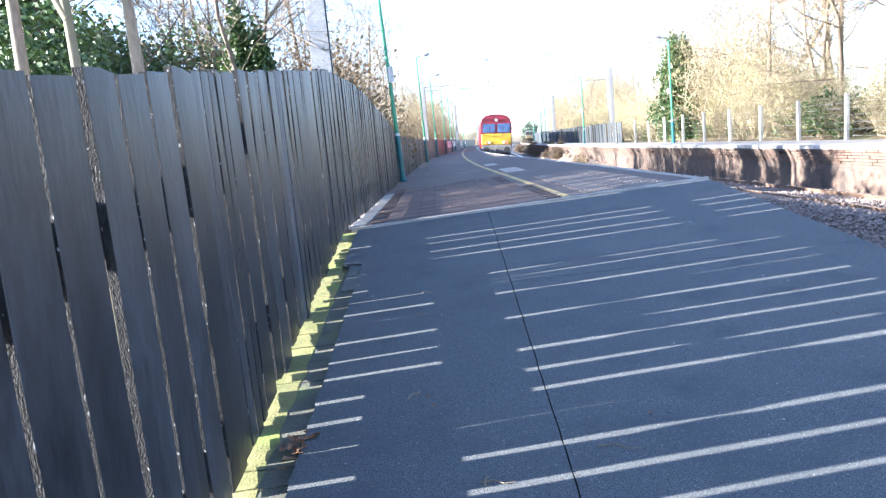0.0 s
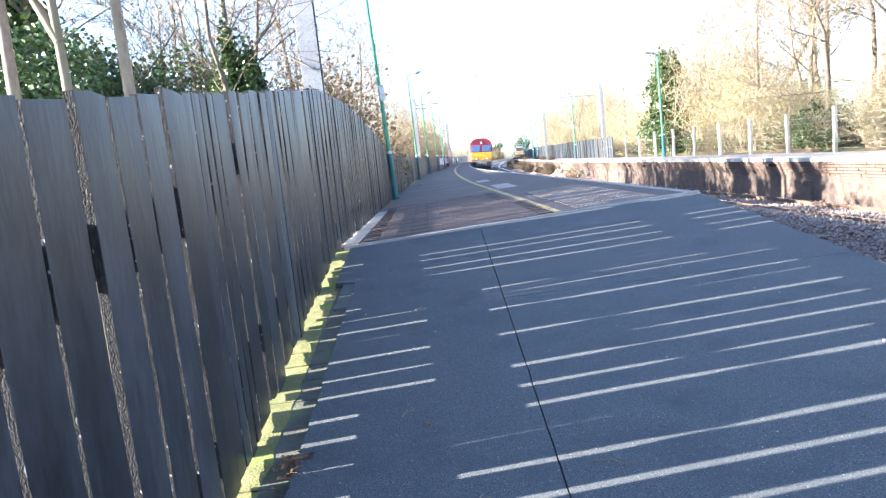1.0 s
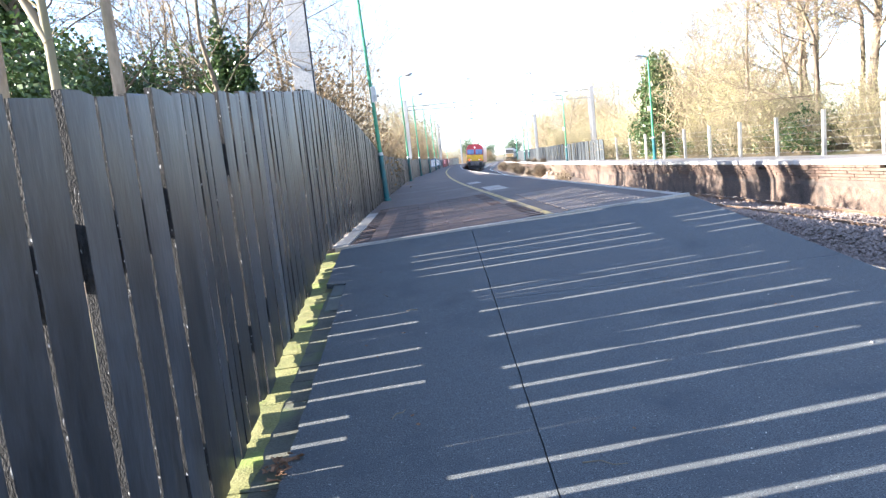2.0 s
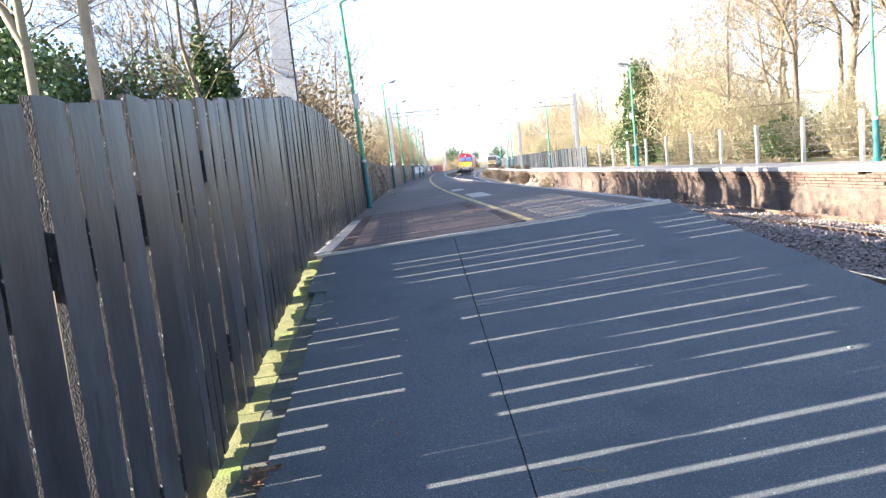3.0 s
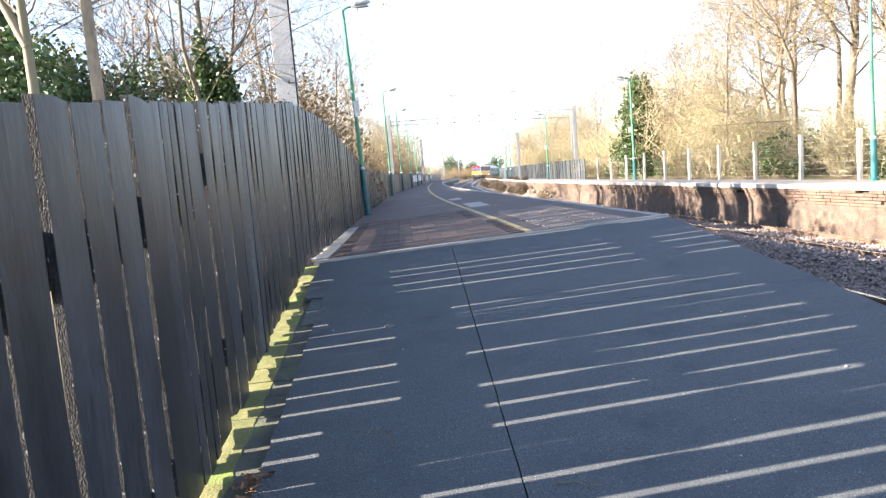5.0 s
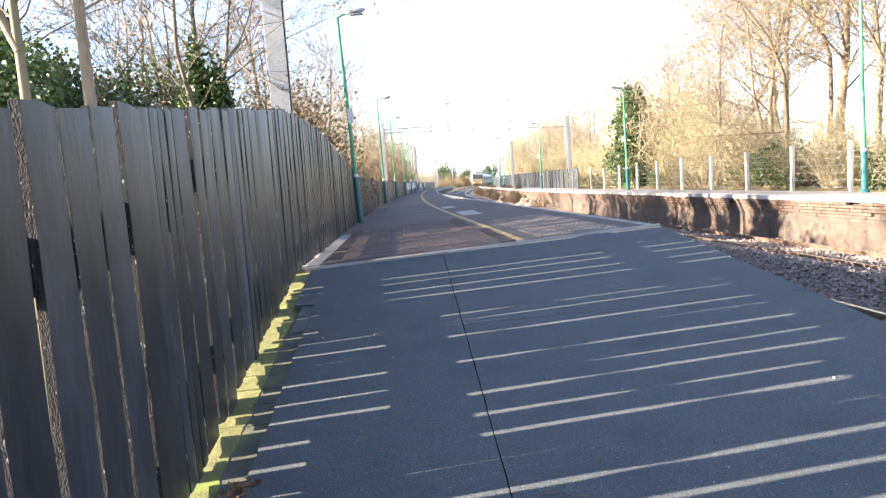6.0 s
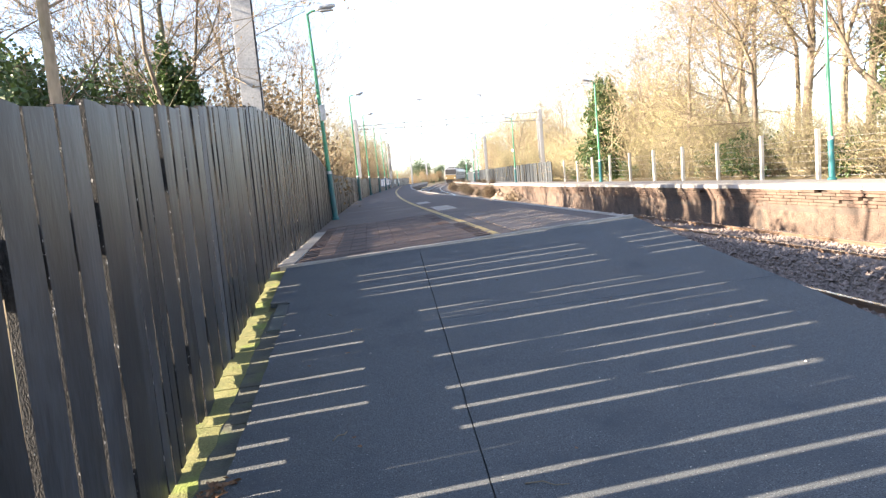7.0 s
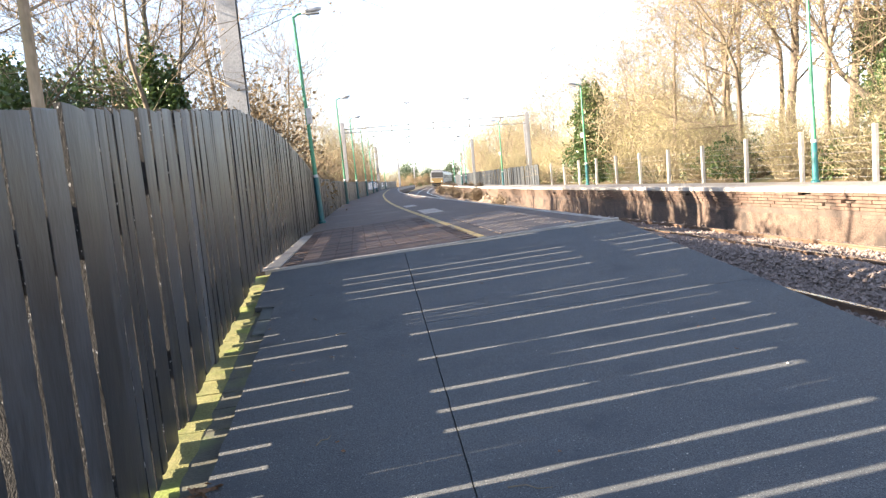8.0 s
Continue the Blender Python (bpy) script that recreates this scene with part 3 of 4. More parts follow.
def blister_and_pavers():
    """Brick-brown slabs and a bed of tactile slabs just past the head of the ramp."""
    rng = random.Random(11)
    bm = boxed(-0.2243, 0.2243, -0.0705, 0.0705, -0.05, 0.0, bevel=0.004)
    me = mesh_of(bm, "paver", M_PAVING)
    for j in range(52):
        for i in range(6):
            x = -0.78 + 0.45 * i + (0.22 if j % 2 else 0)
            y = strip_y(x) + 0.17 + 0.15 * j
            if x > 1.5 + yel(y):
                continue
            ob = new("paver", me)
            ob.parent = platform
            ob.matrix_basis = pose(x, y, plat_z(x, y) + 0.012 + rng.uniform(-0.002, 0.002), rng.uniform(-0.3, 0.3), -2.35 + rng.uniform(-0.2, 0.2), 7.97)
    bm = boxed(-0.197, 0.197, -0.197, 0.197, -0.05, 0.0, bevel=0.004)
    for i in range(6):
        for j in range(6):
            cx, cy = -0.165 + 0.066 * i, -0.165 + 0.066 * j
            lo = [bm.verts.new((cx + 0.022 * math.cos(k * math.tau / 6), cy + 0.022 * math.sin(k * math.tau / 6), 0.0)) for k in range(6)]
            hi = [bm.verts.new((cx + 0.014 * math.cos(k * math.tau / 6), cy + 0.014 * math.sin(k * math.tau / 6), 0.006)) for k in range(6)]
            for k in range(6):
                bm.faces.new((lo[k], lo[(k + 1) % 6], hi[(k + 1) % 6], hi[k]))
            bm.faces.new(hi)
    me = mesh_of(bm, "tactile_slab", M_TACTILE)
    for j in range(14):
        for i in range(3):
            x = 2.25 + 0.4 * i
            y = strip_y(x) + 0.3 + 0.4 * j
            ob = new("tactile_slab", me)
            ob.parent = platform
            ob.matrix_basis = pose(x + bend(y), y, plat_z(x + bend(y), y) + 0.012, 0, -2.35, 0)


def patch_slabs():
    """Pale concrete slabs let into the old tarmac beside the yellow line."""
    for x0, x1, y0, y1 in ((1.75, 2.25, 19.4, 22.0), (1.65, 2.05, 25.4, 27.2)):
        bm = bmesh.new()
        sheet(bm, lambda k: [(x0 + (x1 - x0) * q, y0 + (y1 - y0) * k) for q in (0, 0.5, 1)], spread(0, 1, 5), lambda x, y: plat_z(x, y) + 0.008, 0.03)
        part("patch_slab", bm, M_CONCRETE, platform, "pale concrete patch")


patch_slabs()
M_TACTILE = mat("tactile_paving", (0.12, 0.1, 0.085), (0.19, 0.16, 0.14), 0.8, 3.0, 70, 0.4, spread=0.15)
blister_and_pavers()


# ---- litter ----
def litter():
    rng = random.Random(31)
    M_LEAF = mat("dead_leaf", (0.1, 0.05, 0.025), (0.22, 0.12, 0.06), 0.85, 20.0, 60, 0.2, space="object")
    me = []
    for k in range(4):
        bm = bmesh.new()
        n = 8
        c = bm.verts.new((0, 0, 0.006))
        ring = []
        for q in range(n):
            a = q * math.tau / n
            r = 0.035 * (1 + 0.5 * math.cos(a * 2 + k)) * rng.uniform(0.7, 1.1)
            ring.append(bm.verts.new((r * math.cos(a), 0.65 * r * math.sin(a), 0.004 + rng.uniform(0, 0.016))))
        for q in range(n):
            bm.faces.new((c, ring[q], ring[(q + 1) % n]))
        r = bmesh.ops.extrude_face_region(bm, geom=bm.faces[:])
        for v in r["geom"]:
            if isinstance(v, bmesh.types.BMVert):
                v.co.z += 0.002
        me.append(mesh_of(bm, "dead_leaf", M_LEAF))
    spots = [(-0.94 + rng.gauss(0, 0.045), 3.95 + rng.gauss(0, 0.07)) for _ in range(22)]
    spots += [(rng.uniform(-1.1, 3.4), rng.uniform(3.0, 9.6)) for _ in range(26)] + [(rng.uniform(-1.0, 2.0), rng.uniform(10.3, 16)) for _ in range(34)]
    for n, (x, y) in enumerate(spots):
        ob = tagged(new("dead_leaf", me[n % 4]), "curled brown dead leaf lying on the platform", "leaf", "fallen leaves")
        sc = rng.uniform(0.5, 1.2) if n < 22 else rng.uniform(0.25, 0.6)
        ob.matrix_basis = pose(x, y, plat_z(x, y) + (0.016 if y > 10 else (-0.02 if x < -0.93 else 0.003)) + (0.02 * (n % 3) if n < 22 else 0), rng.uniform(-25, 25) if n < 22 else 0, rng.uniform(-25, 25) if n < 22 else 0, rng.uniform(0, 360)) @ Matrix.Diagonal((sc, sc, sc, 1))
    for x, y, ln, turn in ((-0.28, 4.45, 0.16, 50), (0.12, 3.36, 0.17, -20), (0.08, 3.4, 0.1, 75), (-0.45, 7.2, 0.14, 100), (0.75, 3.55, 0.22, -30), (-0.2, 6.6, 0.1, 10)):
        bm = bmesh.new()
        tube(bm, [Vector((-ln / 2, 0, 0.004)), Vector((-ln * 0.1, ln * 0.12, 0.012)), Vector((ln * 0.2, ln * 0.05, 0.006)), Vector((ln / 2, ln * 0.18, 0.004))], [0.004, 0.0035, 0.003, 0.002], 5)
        ob = tagged(part("twig", bm, M_TWIG), "thin dry twig lying on the tarmac ramp", "twig", "fallen twigs")
        ob.matrix_basis = pose(x, y, plat_z(x, y) + 0.003, 5.7, 0, turn)
    for n in range(18):
        x, y = rng.uniform(-0.8, 3.5), rng.uniform(3.2, 9.5)
        r = rng.uniform(0.004, 0.007) if n else 0.012
        if n == 0:
            x, y = 2.75, 4.6
        bm = bmesh.new()
        bmesh.ops.create_icosphere(bm, subdivisions=1, radius=r)
        for v in bm.verts:
            v.co.z *= 0.6
            v.co += Vector((rng.uniform(-0.3, 0.3), rng.uniform(-0.3, 0.3), 0)) * r
        ob = tagged(part("pebble", bm, M_COPING), "small pale pebble on the tarmac ramp", "pebble", "pebbles")
        ob.matrix_basis = pose(x, y, plat_z(x, y) + r * 0.5, 0, 0, rng.uniform(0, 360))


litter()


# ---- lamps, masts, wires ----
def street_lamp(height, collar, label, board=None):
    root = tagged(new("street_lamp"), label, "lamp post", "platform lamps")
    bm = bmesh.new()
    tube(bm, [Vector((0, 0, z)) for z in (-0.05, 0.06, 0.08, collar - 0.04, collar)], [0.115, 0.115, 0.082, 0.076, 0.062], 12)
    part("base", bm, M_TEAL, root, "dark teal lower post")
    bm = bmesh.new()
    tube(bm, [Vector((0, 0, z)) for z in (collar, height * 0.6, height)], [0.062, 0.05, 0.038], 10)
    part("pole", bm, M_GREEN, root, "slim bright green upper pole")
    bm = bmesh.new()
    tube(bm, [Vector((0, 0, z)) for z in (collar - 0.03, collar + 0.05)], [0.078, 0.078], 12)
    part("collar", bm, M_STEEL, root)
    bm = bmesh.new()
    tube(bm, [Vector((0, 0, height - 0.02)), Vector((0.12, 0, height + 0.05)), Vector((0.3, 0, height + 0.08))], [0.03, 0.03, 0.025], 8)
    part("arm", bm, M_GREEN, root)
    bm = bmesh.new()
    secs = []
    for k, (w, h) in enumerate(((0.05, 0.04), (0.12, 0.07), (0.15, 0.085), (0.14, 0.075), (0.06, 0.04))):
        x = 0.24 + 0.14 * k
        z = height + 0.08 + 0.02 * k
        secs.append([Vector((x, w * math.cos(a * math.tau / 10), z + h * math.sin(a * math.tau / 10))) for a in range(10)])
    loft(bm, secs)
    head = part("lantern", bm, M_STEEL, root, "grey streamlined lantern", smooth=True)
    part("diffuser", boxed(0.36, 0.74, -0.1, 0.1, height + 0.02, height + 0.05, bevel=0.01), M_WHITE, head)
    if board:
        zb, h, w, material = board
        sign = part("sign_board", boxed(0.03, 0.03 + w, -0.075, -0.06, zb, zb + h, bevel=0.006), material, root, "small white sign board")
        sign.matrix_basis = pose(0, 0, 0, 0, 0, -38)
    return root


lamp_left = street_lamp(5.86, 1.36, "slim green platform lamp post with dark teal base by the fence", (2.85, 0.44, 0.2, M_WHITE))
lamp_left.matrix_basis = pose(-1.02, 22.0, plat_z(-1.02, 22), 0, -2.2, 0)
lamp_plain = street_lamp(5.86, 1.36, "slim green platform lamp post with dark teal base by the fence")
lamp_plain.matrix_basis = pose(fence_x(43.3) + 0.16, 43.3, plat_z(fence_x(43.3) + 0.16, 43.3), 0, -0.8, 2)
for y in (56.5, 68, 81, 95, 110, 126):
    x = fence_x(y) + 0.16
    copy_thing(lamp_plain, pose(x, y, plat_z(x, y), 0, -0.8, random.uniform(-4, 4)))
lamp_right = street_lamp(4.95, 1.08, "slim green platform lamp post with teal base on the opposite platform", (2.4, 0.22, 0.2, M_WHITE))
lamp_right.matrix_basis = pose(11.95, 18.5, OPP_BACK, 0, 0.3, 178)
for x, y in ((11.6, 36.9), (11.45, 58), (11.2, 76), (11.9, 84), (13.6, 103)):
    copy_thing(lamp_right, pose(x, y, OPP_BACK, 0, random.uniform(-0.5, 0.5), 178))


def mast(x, y, z0, height, w, label, lean=0.0):
    root = tagged(new("catenary_mast"), label, "mast")
    bm = bmesh.new()
    for y0, y1, x0, x1 in ((-w * 0.45, -w * 0.38, -w / 2, w / 2), (w * 0.38, w * 0.45, -w / 2, w / 2), (-w * 0.38, w * 0.38, -0.02, 0.02)):
        box(bm, x0, x1, y0, y1, 0, height, bevel=0.004)
    part("column", bm, M_MAST, root, "pale grey steel column")
    # added black strip stands in for the column's dark, shaded right side
    bm = bmesh.new()
    box(bm, w * 0.5, w * 0.56, -w * 0.42, -w * 0.34, 0, height, bevel=0.004)
    part("earth_cable", bm, M_BLACK, root)
    # clips on that strip are made up too
    for k in range(int(height / 1.1)):
        part("cable_clip", boxed(w * 0.5, w * 0.6, -w * 0.44, -w * 0.3, 0.7 + 1.1 * k, 0.78 + 1.1 * k), M_DARK_STEEL, root)
    root.matrix_basis = pose(x, y, z0, 0, lean, 0)
    return root


M_MAST = mat("mast_steel", (0.27, 0.275, 0.28), (0.35, 0.355, 0.36), 0.5, 1.5, 30, 0.1, dirt=(0.24, 0.23, 0.22), dirt_scale=1.2)
mast(-2.62, 19.5, -0.7, 9.0, 0.48, "broad pale grey steel mast standing behind the fence", -0.6)
GY = 54.0
mast(-0.5, GY, -0.6, 5.9, 0.22, "pale grey gantry mast behind the fence")
mast(12.75, GY, OPP_BACK - 0.2, 5.4, 0.24, "pale grey gantry mast on the opposite side")
mast(13.5, GY + 4, OPP_BACK - 0.2, 5.0, 0.2, "pale grey mast beside the opposite fence")
for y, side in ((100, -1), (100, 1), (150, -1), (150, 1), (205, -1), (205, 1)):
    mast(bend(y) + (1.2 if side < 0 else 14.0), y, -0.8, 6.5, 0.32, "distant pale grey overhead line mast")


def gantry(y):
    root = tagged(new("overhead_gantry"), "thin grey lattice gantry spanning both tracks with wires", "gantry")
    for z in (4.25, 4.82):
        bm = bmesh.new()
        left = z if z > 4.5 else 4.58
        tube(bm, [Vector((-0.5, y, left)), Vector((6, y, (left + z) / 2 + 0.02)), Vector((12.75, y, z))], [0.032] * 3, 6)
        part("chord", bm, M_GREY_GEAR, root)
    for x in (2.95, 4.15, 5.95, 8.55):
        bm = bmesh.new()
        tube(bm, [Vector((x, y, 4.0)), Vector((x, y, 6.35))], [0.036, 0.03], 6)
        part("dropper", bm, M_GREY_GEAR, root)
    for x in (4.15, 8.4):
        part("insulator", boxed(x - 0.24, x + 0.26, y - 0.05, y + 0.05, 6.3, 6.44, bevel=0.01), M_STEEL, root)
    for x in (2.0, 7.0, 10.5):
        bm = bmesh.new()
        tube(bm, [Vector((x, y, 4.25)), Vector((x + 0.5, y, 4.82))], [0.015, 0.015], 5)
        part("brace", bm, M_DARK_STEEL, root)
    bm = bmesh.new()
    tube(bm, [Vector((4.2, y, 4.0)), Vector((3.4, y, 3.75)), Vector((4.2, y, 3.55))], [0.04] * 3, 5)
    part("registration_arm", bm, M_DARK_STEEL, root)


gantry(GY)


def wire(cx, z, r, label):
    bm = bmesh.new()
    pts = [Vector((cx + bend(y), y, z - 0.1 * math.sin(math.pi * ((y - GY) % 50) / 50))) for y in spread(-20, 205, 45)]
    tube(bm, pts, [r] * len(pts), 4)
    tagged(part("overhead_wire", bm, M_DARK_STEEL), label, "wire", "overhead wires")


for c in (TRACK1, TRACK2):
    wire(c, 3.75, 0.005, "thin dark contact wire over the track")
    wire(c, 4.6, 0.005, "thin dark catenary wire over the track")


# ---- fences on the far side ----
def concrete_fence():
    root = tagged(new("post_and_wire_fence"), "grey concrete post and wire fence behind the opposite platform", "fence")
    ys = [13.85 + 3.02 * k for k in range(12)]
    me = mesh_of(boxed(-0.055, 0.055, -0.055, 0.055, -0.4, 1.32, bevel=0.012), "concrete_post", M_POST)
    for k, y in enumerate(ys):
        ob = new("concrete_post", me)
        ob.parent = root
        tall = 1.18 if k in (1, 2, 3) else 1.0
        ob.matrix_basis = pose(12.45, y, OPP_BACK - 0.3 + 0.3 * tall, random.uniform(-1, 1), random.uniform(-1, 1), 0)
    for z in (0.1, 0.3, 0.5, 0.72, 0.92, 1.1):
        bm = bmesh.new()
        tube(bm, [Vector((12.45, y, OPP_BACK + z + random.uniform(-0.01, 0.01))) for y in ys], [0.0022] * len(ys), 4)
        part("wire_strand", bm, M_STEEL, root)


M_POST = mat("post_concrete", (0.38, 0.36, 0.32), (0.52, 0.5, 0.45), 0.8, 4.0, 60, 0.4, spread=0.15)
concrete_fence()


def far_board_fence():
    root = tagged(new("board_fence"), "grey vertical board fence at the back of the opposite platform", "fence")
    rng = random.Random(4)
    me = mesh_of(boxed(-0.025, 0.025, -0.24, 0.24, 0, 1.4, bevel=0.008), "board", M_FARBOARD)
    y = 49.5
    while y < 120:
        ob = new("board", me)
        ob.parent = root
        x = OPP + 2.75 + bend(y) - 0.6 * min(1, max(0, (y - 60) / 20))
        ob.matrix_basis = pose(x, y, OPP_BACK - 0.05 + rng.uniform(-0.03, 0.03), 0, 0, 0)
        y += rng.choice((0.62, 0.8, 1.0))
    for z in (0.35, 1.05):
        bm = bmesh.new()
        tube(bm, [Vector((OPP + 2.8 + bend(y) - 0.6 * min(1, max(0, (y - 60) / 20)), y, OPP_BACK + z)) for y in spread(50, 120, 30)], [0.04] * 31, 4)
        part("rail", bm, M_BOARD_DARK, root)


far_board_fence()


def fence_notices():
    rng = random.Random(14)
    for y, w, h, z in ((74, 0.9, 0.6, 0.5), (79, 0.6, 0.7, 0.45), (83.5, 1.1, 0.5, 0.6), (88, 0.7, 0.7, 0.5), (93, 1.0, 0.6, 0.5), (98, 0.7, 0.6, 0.6), (104, 0.9, 0.6, 0.5), (111, 1.0, 0.6, 0.5), (119, 0.8, 0.6, 0.5), (128, 1.1, 0.6, 0.5)):
        x = fence_x(y) + 0.06
        root = tagged(new("notice_board"), "white notice board with blue frame fixed to the fence", "notice board", "notices on the fence")
        part("frame", boxed(-0.02, 0.02, -w / 2 - 0.05, w / 2 + 0.05, -0.05, h + 0.05, bevel=0.008), M_BLUE_SIGN, root)
        part("panel", boxed(0.0, 0.026, -w / 2, w / 2, 0, h, bevel=0.004), M_WHITE, root)
        turn = math.degrees(-math.atan2(fence_x(y + 0.5) - fence_x(y - 0.5), 1.0))
        root.matrix_basis = pose(x, y, plat_z(x, y) + z, 0, 0, turn - 12)


fence_notices()


# ---- ballast stones ----
def rubble():
    """Sunlit spoil and broken stone banked against the far end of the opposite wall."""
    bm = bmesh.new()
    sheet(bm, lambda y: [(u + bend(y) + 0.15 * noise.noise((u, y * 0.6, 4)), y) for u in (8.75, 9.05, 9.35, 9.6, 9.8)], spread(40, 118, 160),
          lambda x, y: BED_Z + 0.1 + max(0.0, x - bend(y) - 8.85) * min(0.62, 0.04 * (y - 40)) * (1.0 + 0.5 * noise.noise((x * 2.5, y * 0.9, 2))), 0.2)
    bank = tagged(part("rubble_bank", bm, M_SPOIL), "pale brown bank of spoil and broken stone against the wall", "rubble", kind="stuff")
    rng = random.Random(52)
    shapes = []
    for k in range(4):
        bm = bmesh.new()
        bmesh.ops.create_icosphere(bm, subdivisions=1, radius=0.16)
        for v in bm.verts:
            v.co *= rng.uniform(0.7, 1.3)
            v.co.z *= 0.7
        shapes.append(mesh_of(bm, "broken_stone", M_SPOIL if k else M_BRICK))
    for n in range(70):
        y = rng.uniform(44, 100)
        u = rng.uniform(8.95, 9.7)
        z = BED_Z + 0.1 + (u - 8.85) * min(0.62, 0.04 * (y - 40))
        ob = new("broken_stone", shapes[n % 4])
        ob.parent = bank
        ob.matrix_basis = pose(u + bend(y), y, z + 0.06, rng.uniform(0, 360), rng.uniform(0, 360), 0) @ Matrix.Diagonal((*[rng.uniform(0.6, 1.5)] * 3, 1))


M_SPOIL = mat("spoil", (0.1, 0.075, 0.055), (0.25, 0.2, 0.15), 0.9, 2.0, 25, 0.9, dirt=(0.08, 0.05, 0.035), dirt_scale=1.4, dirt_amount=0.6)
rubble()


def stones():
    rng = random.Random(21)
    verts, faces = [], []
    for n in range(62000):
        y = 3.5 + 34 * rng.random() ** 1.3
        x = (rng.uniform(3.8, 9.7) if n % 3 else rng.uniform(5.9, 7.5)) + bend(y)
        r = rng.uniform(0.02, 0.046)
        z = bed_z(x, y) + rng.uniform(0.0, 0.05)
        for c in (TRACK1, TRACK2):
            for sd in (-0.7525, 0.7525):
                if abs(x - bend(y) - c - sd) < 0.09:
                    z -= 0.04
        n = len(verts)
        for dx, dy, dz in ((1, 0, 0), (-1, 0, 0), (0, 1, 0), (0, -1, 0), (0, 0, 1), (0, 0, -1)):
            verts.append((x + r * (dx + rng.uniform(-0.45, 0.45)), y + r * (dy + rng.uniform(-0.45, 0.45)), z + r * 0.8 * (dz + rng.uniform(-0.4, 0.4))))
        for a, b, c in ((0, 2, 4), (2, 1, 4), (1, 3, 4), (3, 0, 4), (2, 0, 5), (1, 2, 5), (3, 1, 5), (0, 3, 5)):
            faces.append((n + a, n + b, n + c))
    me = bpy.data.meshes.new("ballast_stones")
    me.from_pydata(verts, [], faces)
    me.materials.append(M_STONE)
    tagged(new("ballast_stones", me), "loose angular grey-brown ballast stones", "ballast", kind="stuff")


stones()


# ---- plants ----
class Skin:
    """Collects tubes and leaf blades for one mesh."""

    def __init__(self):
        self.v, self.f = [], []

    def limb(self, pts, radii, sides):
        n0 = len(self.v)
        for i, (p, r) in enumerate(zip(pts, radii)):
            d = (pts[min(i + 1, len(pts) - 1)] - pts[max(i - 1, 0)]).normalized()
            u = d.orthogonal().normalized()
            w = d.cross(u)
            for k in range(sides):
                a = k * math.tau / sides
                q = p + r * (math.cos(a) * u + math.sin(a) * w)
                self.v.append((q.x, q.y, q.z))
        for i in range(len(pts) - 1):
            for k in range(sides):
                a, b = n0 + i * sides + k, n0 + i * sides + (k + 1) % sides
                self.f.append((a, b, b + sides, a + sides))

    def leaf(self, p, size, rng):
        d = Vector((rng.uniform(-1, 1), rng.uniform(-1, 1), rng.uniform(-1, 1))).normalized()
        u = d.orthogonal().normalized()
        w = d.cross(u) * rng.uniform(0.5, 0.8)
        n = len(self.v)
        for q in (p - u * size, p + w * size, p + u * size, p - w * size):
            self.v.append((q.x, q.y, q.z))
        self.f.append((n, n + 1, n + 2, n + 3))

    def mesh(self, name, material, smooth=False):
        me = bpy.data.meshes.new(name)
        me.from_pydata(self.v, [], self.f)
        me.materials.append(material)
        if smooth:
            me.polygons.foreach_set("use_smooth", [True] * len(me.polygons))
        return me


def grow(rng, skin, twigs, p, d, length, r, level, levels, ends, kids, droop=0.0, wobble=1.0, low=0.24):
    """One limb, then its side limbs: tapering, bending a little upward."""
    n = 5 if level < 2 else 3
    sway = wobble if level == 0 else 1.0
    pts, rad = [p.copy()], [r]
    for i in range(n):
        d = (d + Vector((rng.gauss(0, 0.13 * sway), rng.gauss(0, 0.13 * sway), rng.gauss(0.05 - droop * level, 0.09)))).normalized()
        pts.append(pts[-1] + d * (length / n))
        rad.append(max(0.003, r * (1 - 0.75 * (i + 1) / n)))
    (skin if level < 2 else twigs).limb(pts, rad, 8 if level == 0 else (5 if level == 1 else 3))
    if level >= levels:
        ends.append(pts[-1])
        ends.append(pts[-2])
        return
    for k in range(kids[min(level, len(kids) - 1)]):
        t = rng.uniform(low if level == 0 else 0.15, 1.0)
        i = min(n - 1, int(t * n))
        q = pts[i].lerp(pts[i + 1], t * n - i)
        a = rng.uniform(0, math.tau)
        u = d.orthogonal().normalized()
        side = (math.cos(a) * u + math.sin(a) * d.cross(u)).normalized()
        nd = (d * rng.uniform(0.45, 0.9) + side * rng.uniform(0.5, 0.95)).normalized()
        grow(rng, skin, twigs, q, nd, length * rng.uniform(0.4, 0.62), max(0.01, rad[i] * (rng.uniform(0.2, 0.36) if level == 0 else rng.uniform(0.3, 0.5))), level + 1, levels, ends, kids, droop)


